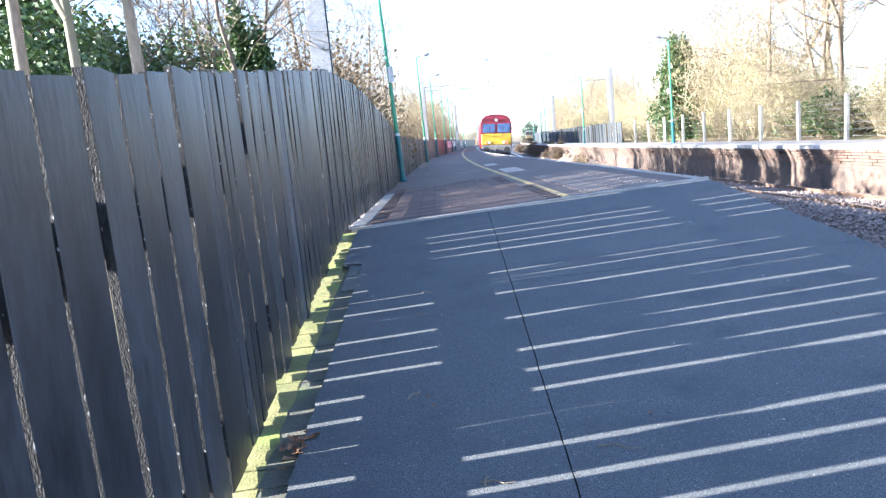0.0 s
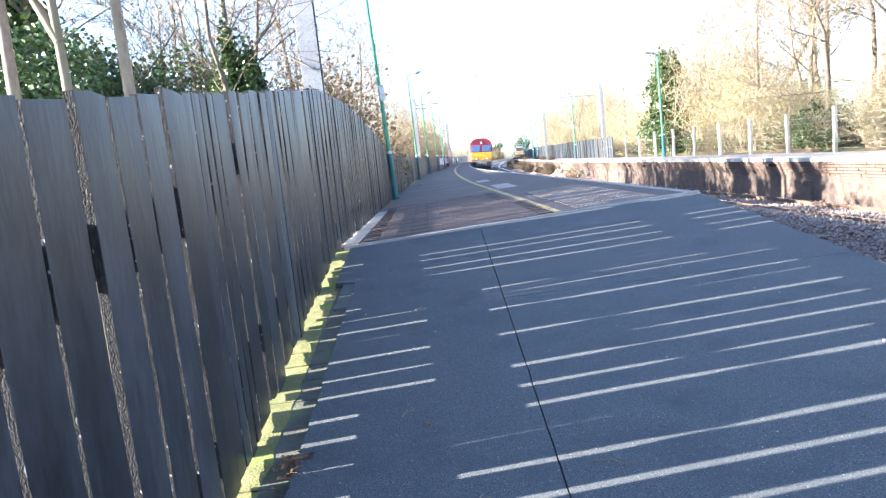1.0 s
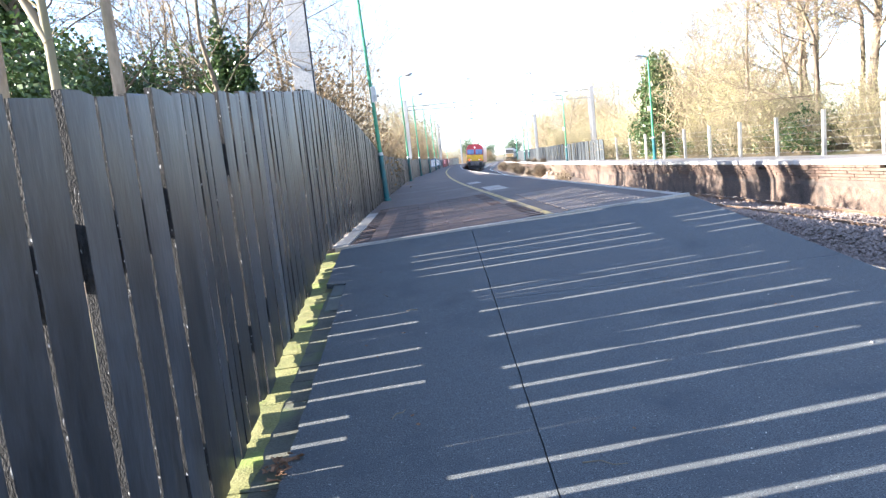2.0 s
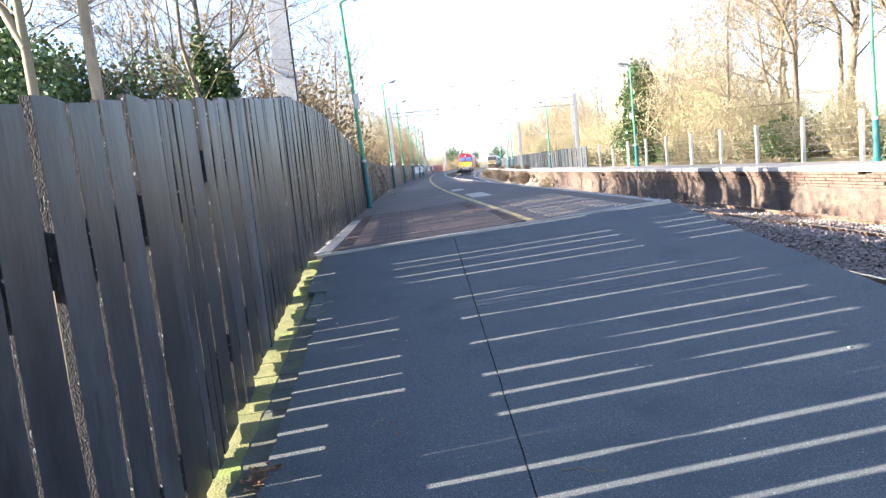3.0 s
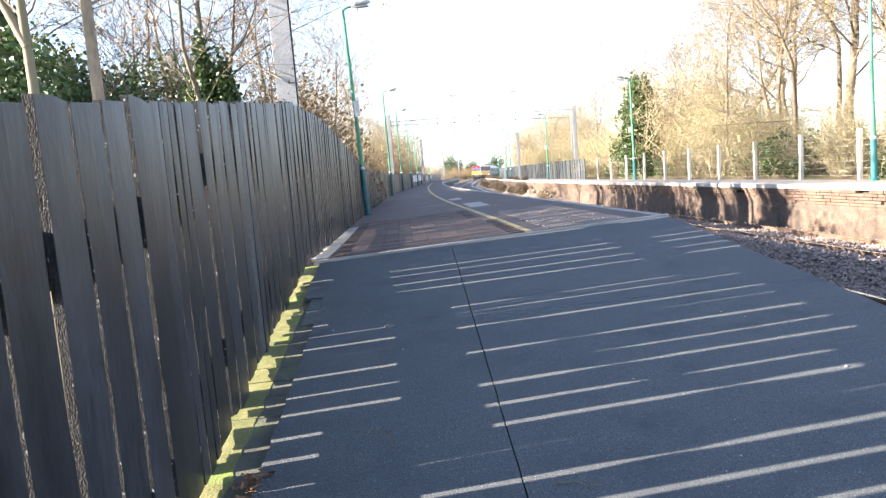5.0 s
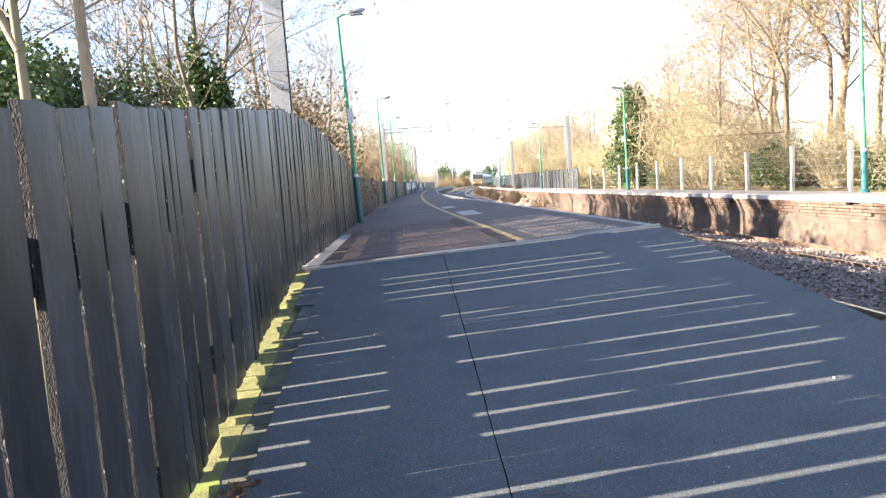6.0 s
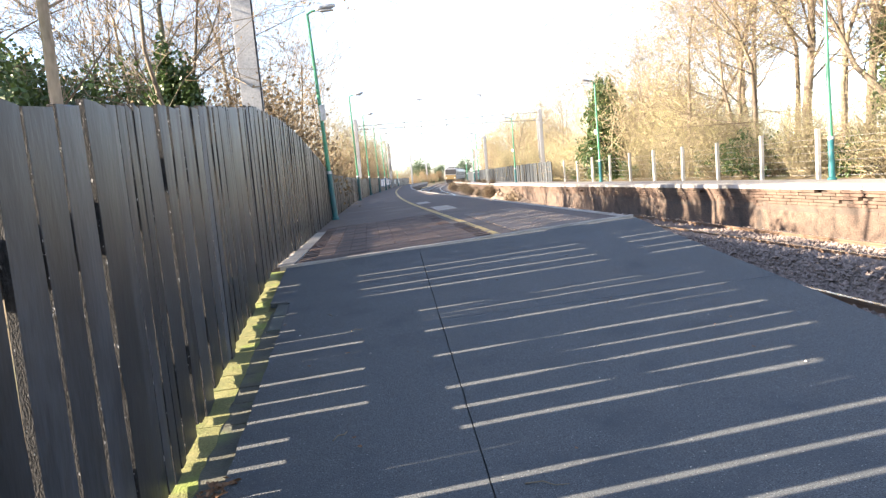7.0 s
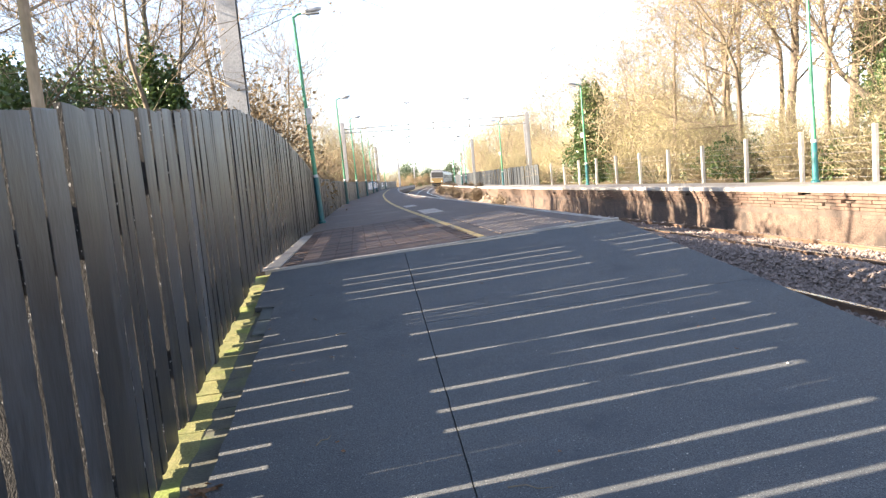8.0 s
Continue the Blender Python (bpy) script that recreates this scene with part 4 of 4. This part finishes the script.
def tree(seed, height, girth, label, kids=(8, 6, 4), levels=3, bark=None, twig=None, buds=0, bud_size=0.03, bud_mat=None, ivy=0, ivy_top=0.6, ivy_wide=0.5, group="", fork=0, wobble=1.0, vee=None, low=0.24):
    """A bare or budding tree: trunk and limbs, twigs, buds, and ivy up the trunk."""
    rng = random.Random(seed)
    root = tagged(new("tree"), label, "tree", group)
    skin, twigs, ends = Skin(), Skin(), []
    d0 = Vector((rng.uniform(-0.06, 0.06) * wobble, rng.uniform(-0.06, 0.06) * wobble, 1)).normalized()
    grow(rng, skin, twigs, Vector((0, 0, -0.3)), d0, height, girth, 0, levels, ends, kids, 0.0, wobble, low)
    for k in range(fork):
        grow(rng, skin, twigs, Vector((0, 0, height * 0.12 * (k + 1))), Vector((rng.uniform(-0.22, 0.22), rng.uniform(-0.22, 0.22), 1)).normalized(), height * 0.85, girth * 0.75, 0, levels, ends, kids)
    if vee:
        grow(rng, skin, twigs, Vector((0, 0, vee[0])), Vector((vee[1], 0.05, 1)).normalized(), height * 0.55, girth * 0.72, 0, levels, ends, kids, 0.0, 0.3)
    new("trunk", skin.mesh("trunk", bark or M_BARK, True)).parent = root
    new("crown", twigs.mesh("crown", twig or M_TWIG)).parent = root
    if buds:
        crown = Skin()
        for _ in range(buds):
            e = rng.choice(ends)
            crown.leaf(e + Vector((rng.gauss(0, 0.08), rng.gauss(0, 0.08), rng.gauss(0, 0.08))), bud_size * rng.uniform(0.6, 1.4), rng)
        new("foliage", crown.mesh("foliage", bud_mat or M_BUD)).parent = root
    if ivy:
        leaves = Skin()
        lobes = [(rng.uniform(0, math.tau), rng.uniform(0.02, 1.0), rng.uniform(0.4, 1.0)) for _ in range(26)]
        for _ in range(ivy):
            a0, h0, s0 = rng.choice(lobes)
            a, h = a0 + rng.gauss(0, 0.5), max(0.0, h0 * 0.93 + rng.gauss(0, 0.06))
            r = ivy_wide * (1.02 - 0.6 * h ** 2.5) * s0 * rng.uniform(0.4, 1.0) + girth * (1 - 0.5 * h)
            leaves.leaf(Vector((r * math.cos(a), r * math.sin(a), h * height * ivy_top)), rng.uniform(0.05, 0.1), rng)
        new("ivy", leaves.mesh("ivy", M_IVY)).parent = root
    return root


def bush(seed, wx, wy, h, leaves, size, material, label, stems=60, stem_mat=None, category="bush", lobes=16):
    """A shrub: thin stems and leaf clumps in uneven lobes."""
    rng = random.Random(seed)
    root = tagged(new("bush"), label, category)
    st, lf = Skin(), Skin()
    blobs = []
    for _ in range(lobes):
        blobs.append((Vector((rng.uniform(-wx, wx) * 0.75, rng.uniform(-wy, wy) * 0.75, h * rng.uniform(0.15, 0.85))), rng.uniform(0.18, 0.34) * h))
    for _ in range(stems):
        b, r = rng.choice(blobs)
        p0 = Vector((b.x * 0.5 + rng.uniform(-0.2, 0.2), b.y * 0.5 + rng.uniform(-0.2, 0.2), -0.1))
        tip = b + Vector((rng.gauss(0, r * 0.7), rng.gauss(0, r * 0.7), rng.gauss(r * 0.4, r * 0.5)))
        mid = p0.lerp(tip, 0.5) + Vector((rng.gauss(0, 0.1), rng.gauss(0, 0.1), 0.1 * h))
        kink = r * 0.22
        way = [p0, p0.lerp(mid, 0.5), mid, mid.lerp(tip, 0.5), tip]
        way = [way[0]] + [q + Vector((rng.gauss(0, kink), rng.gauss(0, kink), rng.gauss(0, kink * 0.6))) for q in way[1:]]
        st.limb(way, [0.013, 0.01, 0.008, 0.006, 0.0035], 3)
        for _ in range(5):
            k = rng.randrange(1, 4)
            q = way[k].lerp(way[k + 1], rng.random())
            e = q + Vector((rng.gauss(0, 0.3), rng.gauss(0, 0.3), rng.gauss(0.12, 0.22)))
            st.limb([q, q.lerp(e, 0.5) + Vector((rng.gauss(0, 0.05), rng.gauss(0, 0.05), rng.gauss(0, 0.05))), e], [0.006, 0.0045, 0.003], 3)
    for _ in range(leaves):
        b, r = rng.choice(blobs)
        v = Vector((rng.gauss(0, 1), rng.gauss(0, 1), rng.gauss(0, 1))).normalized() * r * rng.uniform(0.45, 1.12)
        p = b + v
        if p.z > 0:
            lf.leaf(p, size * rng.uniform(0.6, 1.4), rng)
    new("brushwood", st.mesh("brushwood", stem_mat or M_TWIG)).parent = root
    new("foliage", lf.mesh("foliage", material)).parent = root
    return root


def at(ob, x, y, z, turn=0.0, size=1.0):
    ob.matrix_basis = pose(x, y, z, 0, 0, turn) @ Matrix.Diagonal((size, size, size, 1))
    return ob


def again(ob, x, y, z, turn, size=1.0):
    c = copy_thing(ob, pose(x, y, z, 0, 0, turn))
    c.scale = (size, size, size)
    return c


prng = random.Random(77)
GL = -0.7
# young pale trees close behind the fence
t1 = at(tree(1, 8.5, 0.1, "young bare tree with pale bark behind the fence", (10, 7, 5), bark=M_BARK_PALE, wobble=0.15, low=0.44), -3.42, 9.2, GL)
t2 = at(tree(2, 8.0, 0.085, "forked young bare tree with pale bark behind the fence", (8, 7, 5), bark=M_BARK_PALE, wobble=0.1, low=0.44, vee=(3.3, -0.5)), -4.1, 9.0, GL)
at(tree(3, 8.5, 0.105, "young bare tree with thick pale trunk behind the fence", (9, 7, 5), bark=M_BARK_PALE, wobble=0.15, low=0.44), -4.75, 9.1, GL)
ivy1 = at(tree(4, 9.0, 0.16, "bare tree with dark ivy up its trunk behind the fence", (12, 7, 5), ivy=6500, ivy_top=0.66, ivy_wide=1.0), -5.05, 21.5, GL)
bare1 = at(tree(5, 10.0, 0.15, "tall bare tree with brown twigs behind the fence", (10, 7, 5)), -5.4, 35, GL)
bare2 = at(tree(6, 9.0, 0.09, "bare tree with catkins behind the fence", (10, 7, 5), buds=1500, bud_size=0.036, bud_mat=M_BROWNLEAF), -4.4, 19, GL)
bare3 = at(tree(7, 9.5, 0.085, "slender twin-stemmed bare tree behind the fence", (10, 7, 5), fork=1, wobble=0.6), -7.6, 27.5, GL, 150)
for i, (x, y) in enumerate(((-9.5, 33), (-8, 26), (-4.6, 31), (-5, 38), (-4.2, 46), (-5.5, 54), (-3.6, 63), (-3.4, 75), (-7, 44), (-2.0, 88), (-4, 100), (1, 112), (-9, 12.5), (-6.4, 0.9))):
    again((bare1, bare3, bare2, bare3, bare1, bare2)[i % 6], x, y, GL, prng.uniform(0, 360), prng.uniform(0.75, 1.0))
laurel = at(bush(10, 1.5, 1.3, 4.2, 17000, 0.058, M_LAUREL, "dense dark evergreen laurel bush behind the fence", 40), -8.6, 24.0, GL, 0, 1.3)
again(laurel, -10.8, 23.5, GL, 80, 1.3)
again(laurel, -12.2, 22.0, GL, 200, 1.3)
again(laurel, -13.5, 24.5, GL, 150, 1.6)
again(laurel, -10.0, 27.0, GL, 40, 1.5)
again(laurel, -8.6, 15.6, GL, 120, 1.15)
again(ivy1, -13.2, 23.0, GL, 100, 1.1)
again(ivy1, -6.8, 34, GL, 160, 0.9)
again(ivy1, -8.0, 29.0, GL, 30, 1.0)
again(ivy1, -8.8, 17.2, GL, 210, 1.2)
again(ivy1, -9.7, 19.3, GL, 20, 1.12)
again(bare1, -6.0, 25.0, GL, 75, 0.8)
beech = at(bush(12, 1.5, 2.4, 4.6, 6000, 0.055, M_BROWNLEAF, "tall hedge with withered brown leaves behind the fence", 260, M_TWIG, "hedge", 24), -3.4, 26.0, GL, 0, 1.25)
again(beech, -3.4, 31.0, GL, 20, 1.3)
again(beech, -3.6, 50, GL, 100, 0.9)
again(beech, -2.2, 60, GL, 60, 1.0)
for k in range(8):
    y = 70 + 9 * k
    again(beech, fence_x(y) - 2.4, y, GL, prng.uniform(0, 360), prng.uniform(0.8, 1.1))

# sunlit trees and scrub on the far side
R1 = at(tree(21, 12.0, 0.2, "tall budding tree in low sunlight behind the opposite fence", (15, 10, 8), bark=M_BARK_PALE, twig=M_TWIG, buds=4200, bud_size=0.03), 16.4, 26.5, 0.0)
R2 = at(tree(22, 11.0, 0.17, "bare sunlit tree with pale yellow twigs behind the opposite fence", (15, 10, 8), bark=M_BARK_PALE, twig=M_TWIG, buds=3600, bud_size=0.03), 17.5, 26.0, 0.0)
R3 = at(tree(23, 10.5, 0.15, "budding tree with many thin pale limbs", (11, 8, 6), bark=M_BARK_PALE, twig=M_TWIG, buds=3200, bud_size=0.03, fork=1), 17.5, 33, 0.0)
ivyR = at(tree(24, 6.6, 0.16, "tree trunk thickly wrapped in green ivy", (9, 6, 4), buds=1500, ivy=11000, ivy_top=0.86, ivy_wide=1.7), 13.75, 42.5, -0.3)
again(ivyR, 16.2, 20.0, 0.0, 70, 1.0)
again(ivyR, 18.2, 24.0, 0.2, 170, 0.9)
for i, (x, y, sz) in enumerate(((16.0, 18.5, 1.0), (15.2, 22.8, 0.85), (19, 21, 1.0), (20.5, 29, 1.1), (15.8, 31, 0.8), (16.5, 38, 0.85), (20, 38, 1.05), (18, 46, 0.75), (21, 50, 0.8), (17, 15, 1.0), (18, 56, 0.6), (20, 62, 0.62), (17, 68, 0.5), (24, 24, 1.1), (26, 34, 1.1), (17.5, 76, 0.5), (18, 84, 0.5), (19.5, 92, 0.5), (21, 104, 0.55), (24, 118, 0.6), (28, 135, 0.7), (33, 150, 0.8), (18.5, 12, 1.0), (15.2, 28.5, 0.7), (15.0, 34, 0.62), (15.4, 40, 0.6), (19.5, 33, 0.9), (14.8, 19.5, 0.8), (22, 17, 1.1))):
    again((R1, R3, R2)[i % 3], x, y, 0.0 if y < 60 else -0.2, prng.uniform(0, 360), sz)
scrub = at(bush(30, 1.8, 1.6, 3.0, 5200, 0.022, M_BUD, "tangled sunlit scrub with pale twigs behind the opposite fence", 330, M_TWIG_PALE), 14.8, 24, -0.2)
bramble = at(bush(31, 1.5, 1.3, 1.7, 2600, 0.06, M_IVY, "dark green bramble and ivy thicket behind the opposite fence", 120, M_TWIG), 14.6, 27.5, -0.25)
for i in range(22):
    y = 12 + 3.6 * i
    again(scrub, 14.9 + bend(y) + prng.uniform(-0.3, 1.6), y, -0.25, prng.uniform(0, 360), prng.uniform(0.7, 1.15))
for i in range(12):
    y = 13 + 4.3 * i
    again(bramble, 14.5 + bend(y) + prng.uniform(-0.2, 0.8), y, -0.3, prng.uniform(0, 360), prng.uniform(0.6, 1.0))
for x, y, sz in ((16.2, 43, 2.1), (17.5, 38.5, 2.0), (18.5, 46, 2.0), (15.2, 47.5, 1.7), (16.5, 36, 1.3), (17, 40, 1.4), (15.8, 46, 1.2), (16, 52, 1.3), (15, 58, 1.2), (14.6, 66, 1.1), (15, 74, 1.1), (16, 84, 1.1)):
    again(scrub, x, y, -0.2, prng.uniform(0, 360), sz)

dead = at(bush(33, 0.35, 0.7, 0.75, 420, 0.05, M_DEADLEAF, "dead brown bramble growing out of the platform wall", 90, M_TWIG), 9.2 + bend(46), 46, BED_Z)
for i in range(30):
    y = 52 + 2.0 * i + prng.uniform(-0.8, 0.8)
    again(dead, 9.3 + bend(y) + prng.uniform(-0.3, 0.25), y, BED_Z + prng.uniform(0.1, 0.4), prng.uniform(0, 360), prng.uniform(0.4, 1.0))
for i in range(12):
    y = 60 + 5.0 * i + prng.uniform(-1.5, 1.5)
    again(dead, 10.1 + bend(y) + prng.uniform(-0.3, 0.5), y, OPP_Z - 0.15, prng.uniform(0, 360), prng.uniform(0.3, 0.6))

for i, (x, y, sz) in enumerate(((-3.5, 40, 0.62), (-4.5, 47, 0.7), (-3.5, 56, 0.62), (-3.0, 66, 0.62), (-2.2, 77, 0.6), (-1.5, 86, 0.6), (-1, 96, 0.62), (0, 108, 0.6), (-5, 118, 0.7), (1.0, 130, 0.6), (3, 145, 0.6), (-6, 70, 0.8), (-7, 92, 0.8))):
    again((R2, bare1, R3)[i % 3], x, y, GL, prng.uniform(0, 360), sz)

for x, y, sz in ((16.5, 60, 0.62), (18.5, 70, 0.7), (15.8, 80, 0.66), (19, 92, 0.72), (17.5, 52, 0.58), (22, 108, 0.8), (16.5, 66, 0.6)):
    again(bare1, x, y, -0.2, prng.uniform(0, 360), sz)

tallhedge = at(bush(14, 1.7, 2.0, 5.6, 3000, 0.045, M_TANLEAF, "tall thicket of tan twigs and withered leaves by the line", 260, M_TWIG, "thicket", 26), 18.6, 108, -0.3, 0, 1.5)
for x, y, sz in ((21, 96, 1.5), (24, 116, 1.9), (20.6, 124, 1.5), (22.8, 134, 1.8), (27, 108, 1.9), (18.8, 84, 1.1), (17.2, 72, 0.95), (20, 76, 1.2)):
    again(tallhedge, x, y, -0.3, prng.uniform(0, 360), sz)
for y, sz, off in ((58, 1.0, 3.2), (66, 1.1, 2.6), (74, 1.2, 2.6), (83, 1.15, 2.4), (93, 1.25, 2.6), (104, 1.2, 2.6), (116, 1.3, 2.6)):
    again(tallhedge, fence_x(y) - off, y, GL, prng.uniform(0, 360), sz)

# trees closing the view beyond the curve
for i in range(13):
    again(tallhedge, -6 + 2.6 * i + prng.uniform(-0.8, 0.8), 292 + prng.uniform(-14, 10), -1, prng.uniform(0, 360), prng.uniform(1.0, 1.5))
fir = at(bush(40, 2.4, 2.4, 8.5, 4500, 0.2, M_EVERGREEN, "dark evergreen tree far down the line", 20, M_BARK, "tree", 14), 18.5, 262, -1)
again(fir, 34, 268, -1, 40, 0.9)
again(fir, 27, 285, -1, 140, 0.8)
for i in range(26):
    y = prng.uniform(215, 300)
    x = prng.uniform(-22, 20) if i < 18 else prng.uniform(40, 70)
    again((R2, R3, bare2)[i % 3], x, y, -1, prng.uniform(0, 360), prng.uniform(0.55, 0.75))
for i in range(16):
    y = 125 + 11 * i
    again((bramble, beech, scrub)[i % 3], fence_x(y) - 2.6 if y < 160 else bend(y) + 0.2, y, -1, prng.uniform(0, 360), prng.uniform(0.7, 1.0))


# ---- trains ----
def hull(bm, width, z0, z1, shoulder, y0, y1, nose=0.0, rake=0.0):
    """A rounded carriage body along y."""
    w = width / 2
    prof = [(-w, z0), (-w, z1 - shoulder), (-w * 0.93, z1 - shoulder * 0.5), (-w * 0.72, z1 - shoulder * 0.15), (-w * 0.3, z1), (w * 0.3, z1), (w * 0.72, z1 - shoulder * 0.15), (w * 0.93, z1 - shoulder * 0.5), (w, z1 - shoulder), (w, z0)]
    secs = []
    for y, k in ((y0, 1), (y0 + 0.5, 0), (y1 - 0.5, 0), (y1, 1)):
        sgn = 1 if y < (y0 + y1) / 2 else -1
        secs.append([Vector((x * (1 - nose * k), y + sgn * k * rake * max(0, (z - 1.9)) , z)) for x, z in prof])
    loft(bm, secs)
    bmesh.ops.recalc_face_normals(bm, faces=bm.faces)


def bogie(name, y, parent, wheel_r=0.46, n=3):
    b = part(name, boxed(-1.1, 1.1, y - 1.9, y + 1.9, 0.35, 0.95, bevel=0.06), M_BLACK, parent)
    for k in range(n):
        for sd in (-0.75, 0.75):
            bm = bmesh.new()
            yy = y + (k - (n - 1) / 2) * 1.7
            tube(bm, [Vector((sd - 0.06, yy, wheel_r)), Vector((sd + 0.06, yy, wheel_r))], [wheel_r, wheel_r], 16)
            part("wheel", bm, M_DARK_STEEL, b)


def locomotive():
    root = tagged(new("locomotive"), "red freight diesel locomotive with yellow cab end and lit tail lamps", "train")
    bm = bmesh.new()
    hull(bm, 2.66, 1.15, 4.0, 0.85, 0.0, 20.6, 0.03, 0.09)
    part("body", bm, M_RED, root, "deep red bodyshell with rounded roof")
    part("cab_panel", boxed(-1.27, 1.27, -0.05, 0.2, 1.42, 2.36, bevel=0.04), M_LOCO_YELLOW, root, "warning yellow lower cab front")
    for sd in (-1, 1):
        bm = bmesh.new()
        x0, x1 = (0.12, 1.16) if sd > 0 else (-1.16, -0.12)
        v = box(bm, x0, x1, -0.03, 0.1, 2.44, 3.2, bevel=0.02)
        for q in bm.verts:
            q.co.y += 0.09 * max(0, q.co.z - 1.9)
        win = part("windscreen", bm, M_SKY_GLASS, root, "large windscreen coloured blue for the reflected sky")
        for k in range(2):
            bm = bmesh.new()
            cx = sd * (0.86 - 0.24 * k)
            tube(bm, [Vector((cx, -0.1, 1.62)), Vector((cx, 0.0, 1.62))], [0.11, 0.11], 12)
            part("tail_lamp" if k == 0 else "marker_lamp", bm, M_TAIL if k == 0 else M_WHITE, root)
        bm = bmesh.new()
        tube(bm, [Vector((sd * 0.87, -0.55, 1.0)), Vector((sd * 0.87, -0.5, 1.0)), Vector((sd * 0.87, -0.48, 1.0)), Vector((sd * 0.87, 0.1, 1.0))], [0.26, 0.26, 0.12, 0.12], 14)
        part("buffer", bm, M_BLACK, root)
        part("wiper", boxed(sd * 0.55 - 0.015, sd * 0.55 + 0.015, -0.06, -0.03, 2.4, 2.95), M_BLACK, win)
        part("side_window", boxed(sd * 1.335 - 0.012, sd * 1.335 + 0.012, 0.9, 1.7, 2.3, 3.0, bevel=0.01), M_SKY_GLASS, root)
    bm = bmesh.new()
    tube(bm, [Vector((0, 0.02, 3.5)), Vector((0, 0.25, 3.5))], [0.13, 0.13], 14)
    part("headlight", bm, M_WHITE, root, "round headlight above the windscreens")
    part("buffer_beam", boxed(-1.25, 1.25, -0.08, 0.6, 0.72, 1.4, bevel=0.03), M_GREY_GEAR, root, "grimy grey buffer beam")
    part("snow_plough", boxed(-1.1, 1.1, -0.12, 0.1, 0.22, 0.7, bevel=0.03), M_BLACK, root)
    part("coupling", boxed(-0.07, 0.07, -0.35, 0.0, 0.8, 1.05, bevel=0.03), M_DARK_STEEL, root)
    for k in range(6):
        part("roof_grille", boxed(-0.7, 0.7, 6 + 2 * k, 7.4 + 2 * k, 3.86, 3.93, bevel=0.02), M_BLACK, root)
    part("fuel_tank", boxed(-1.15, 1.15, 7.5, 13.0, 0.4, 1.15, bevel=0.08), M_BLACK, root)
    part("underframe", boxed(-1.2, 1.2, 0.2, 20.3, 0.95, 1.16, bevel=0.02), M_BLACK, root)
    bogie("bogie", 3.6, root)
    bogie("bogie", 17.0, root)
    return root


def carriage(lead):
    root = tagged(new("train_carriage"), "silver electric train carriage with yellow front end" if lead else "silver electric train carriage with dark windows", "train", "oncoming train")
    bm = bmesh.new()
    hull(bm, 2.8, 1.0, 3.75, 0.7, 0.0, 19.8, 0.06 if lead else 0.0, 0.12 if lead else 0.0)
    part("body", bm, M_SILVER, root, "silver bodyshell")
    if lead:
        part("cab_panel", boxed(-1.3, 1.3, -0.06, 0.2, 1.0, 2.05, bevel=0.05), M_DULL_YELLOW, root, "yellow lower front")
        bm = bmesh.new()
        box(bm, -1.24, 1.24, -0.05, 0.1, 2.2, 3.3, bevel=0.03)
        for q in bm.verts:
            q.co.y += 0.12 * max(0, q.co.z - 1.9)
        part("windscreen", bm, M_BLACK, root, "black windscreen band")
        for sd in (-1, 1):
            bm = bmesh.new()
            tube(bm, [Vector((sd * 0.95, -0.1, 1.35)), Vector((sd * 0.95, 0, 1.35))], [0.12, 0.12], 12)
            part("headlight", bm, M_WHITE, root)
    for sd in (-1, 1):
        for k in range(7):
            part("window", boxed(sd * 1.405 - 0.012, sd * 1.405 + 0.012, 1.6 + 2.55 * k, 3.4 + 2.55 * k, 2.0, 2.85, bevel=0.01), M_BLACK, root)
        for y in (6.35, 14.0):
            part("door", boxed(sd * 1.41 - 0.01, sd * 1.41 + 0.01, y - 0.65, y + 0.65, 1.1, 3.0, bevel=0.008), M_SILVER, root)
    part("roof_equipment", boxed(-0.8, 0.8, 5, 13, 3.74, 4.0, bevel=0.06), M_DARK_STEEL, root)
    part("underframe", boxed(-1.2, 1.2, 0.4, 19.4, 0.5, 1.02, bevel=0.05), M_BLACK, root)
    bogie("bogie", 3.0, root, 0.42, 2)
    bogie("bogie", 16.8, root, 0.42, 2)
    return root


loco = locomotive()
cars = [carriage(k == 0) for k in range(4)]


def on_track(cx, y, length):
    """A vehicle's pose with its near end at y, lying along the curve."""
    a, b = Vector((cx + bend(y), y, TRACK_Z[cx])), Vector((cx + bend(y + length), y + length, TRACK_Z[cx]))
    return pose(a.x, a.y, a.z, 0, math.degrees(math.atan(CANT)), -math.degrees(math.atan2(b.x - a.x, b.y - a.y)))


def motions():
    """The locomotive runs away down the near track; the other train comes nearer on the far one."""
    steps = [0.25 * k for k in range(33)]
    walk(loco, [(t, on_track(TRACK1, 65.0 + 26.0 * t + 2.2 * max(0.0, t - 2.0) ** 2, 20.0)) for t in steps])
    for k, car in enumerate(cars):
        walk(car, [(t, on_track(TRACK2, 266.0 - 13.0 * t + 20.4 * k, 19.8)) for t in steps])


motions()
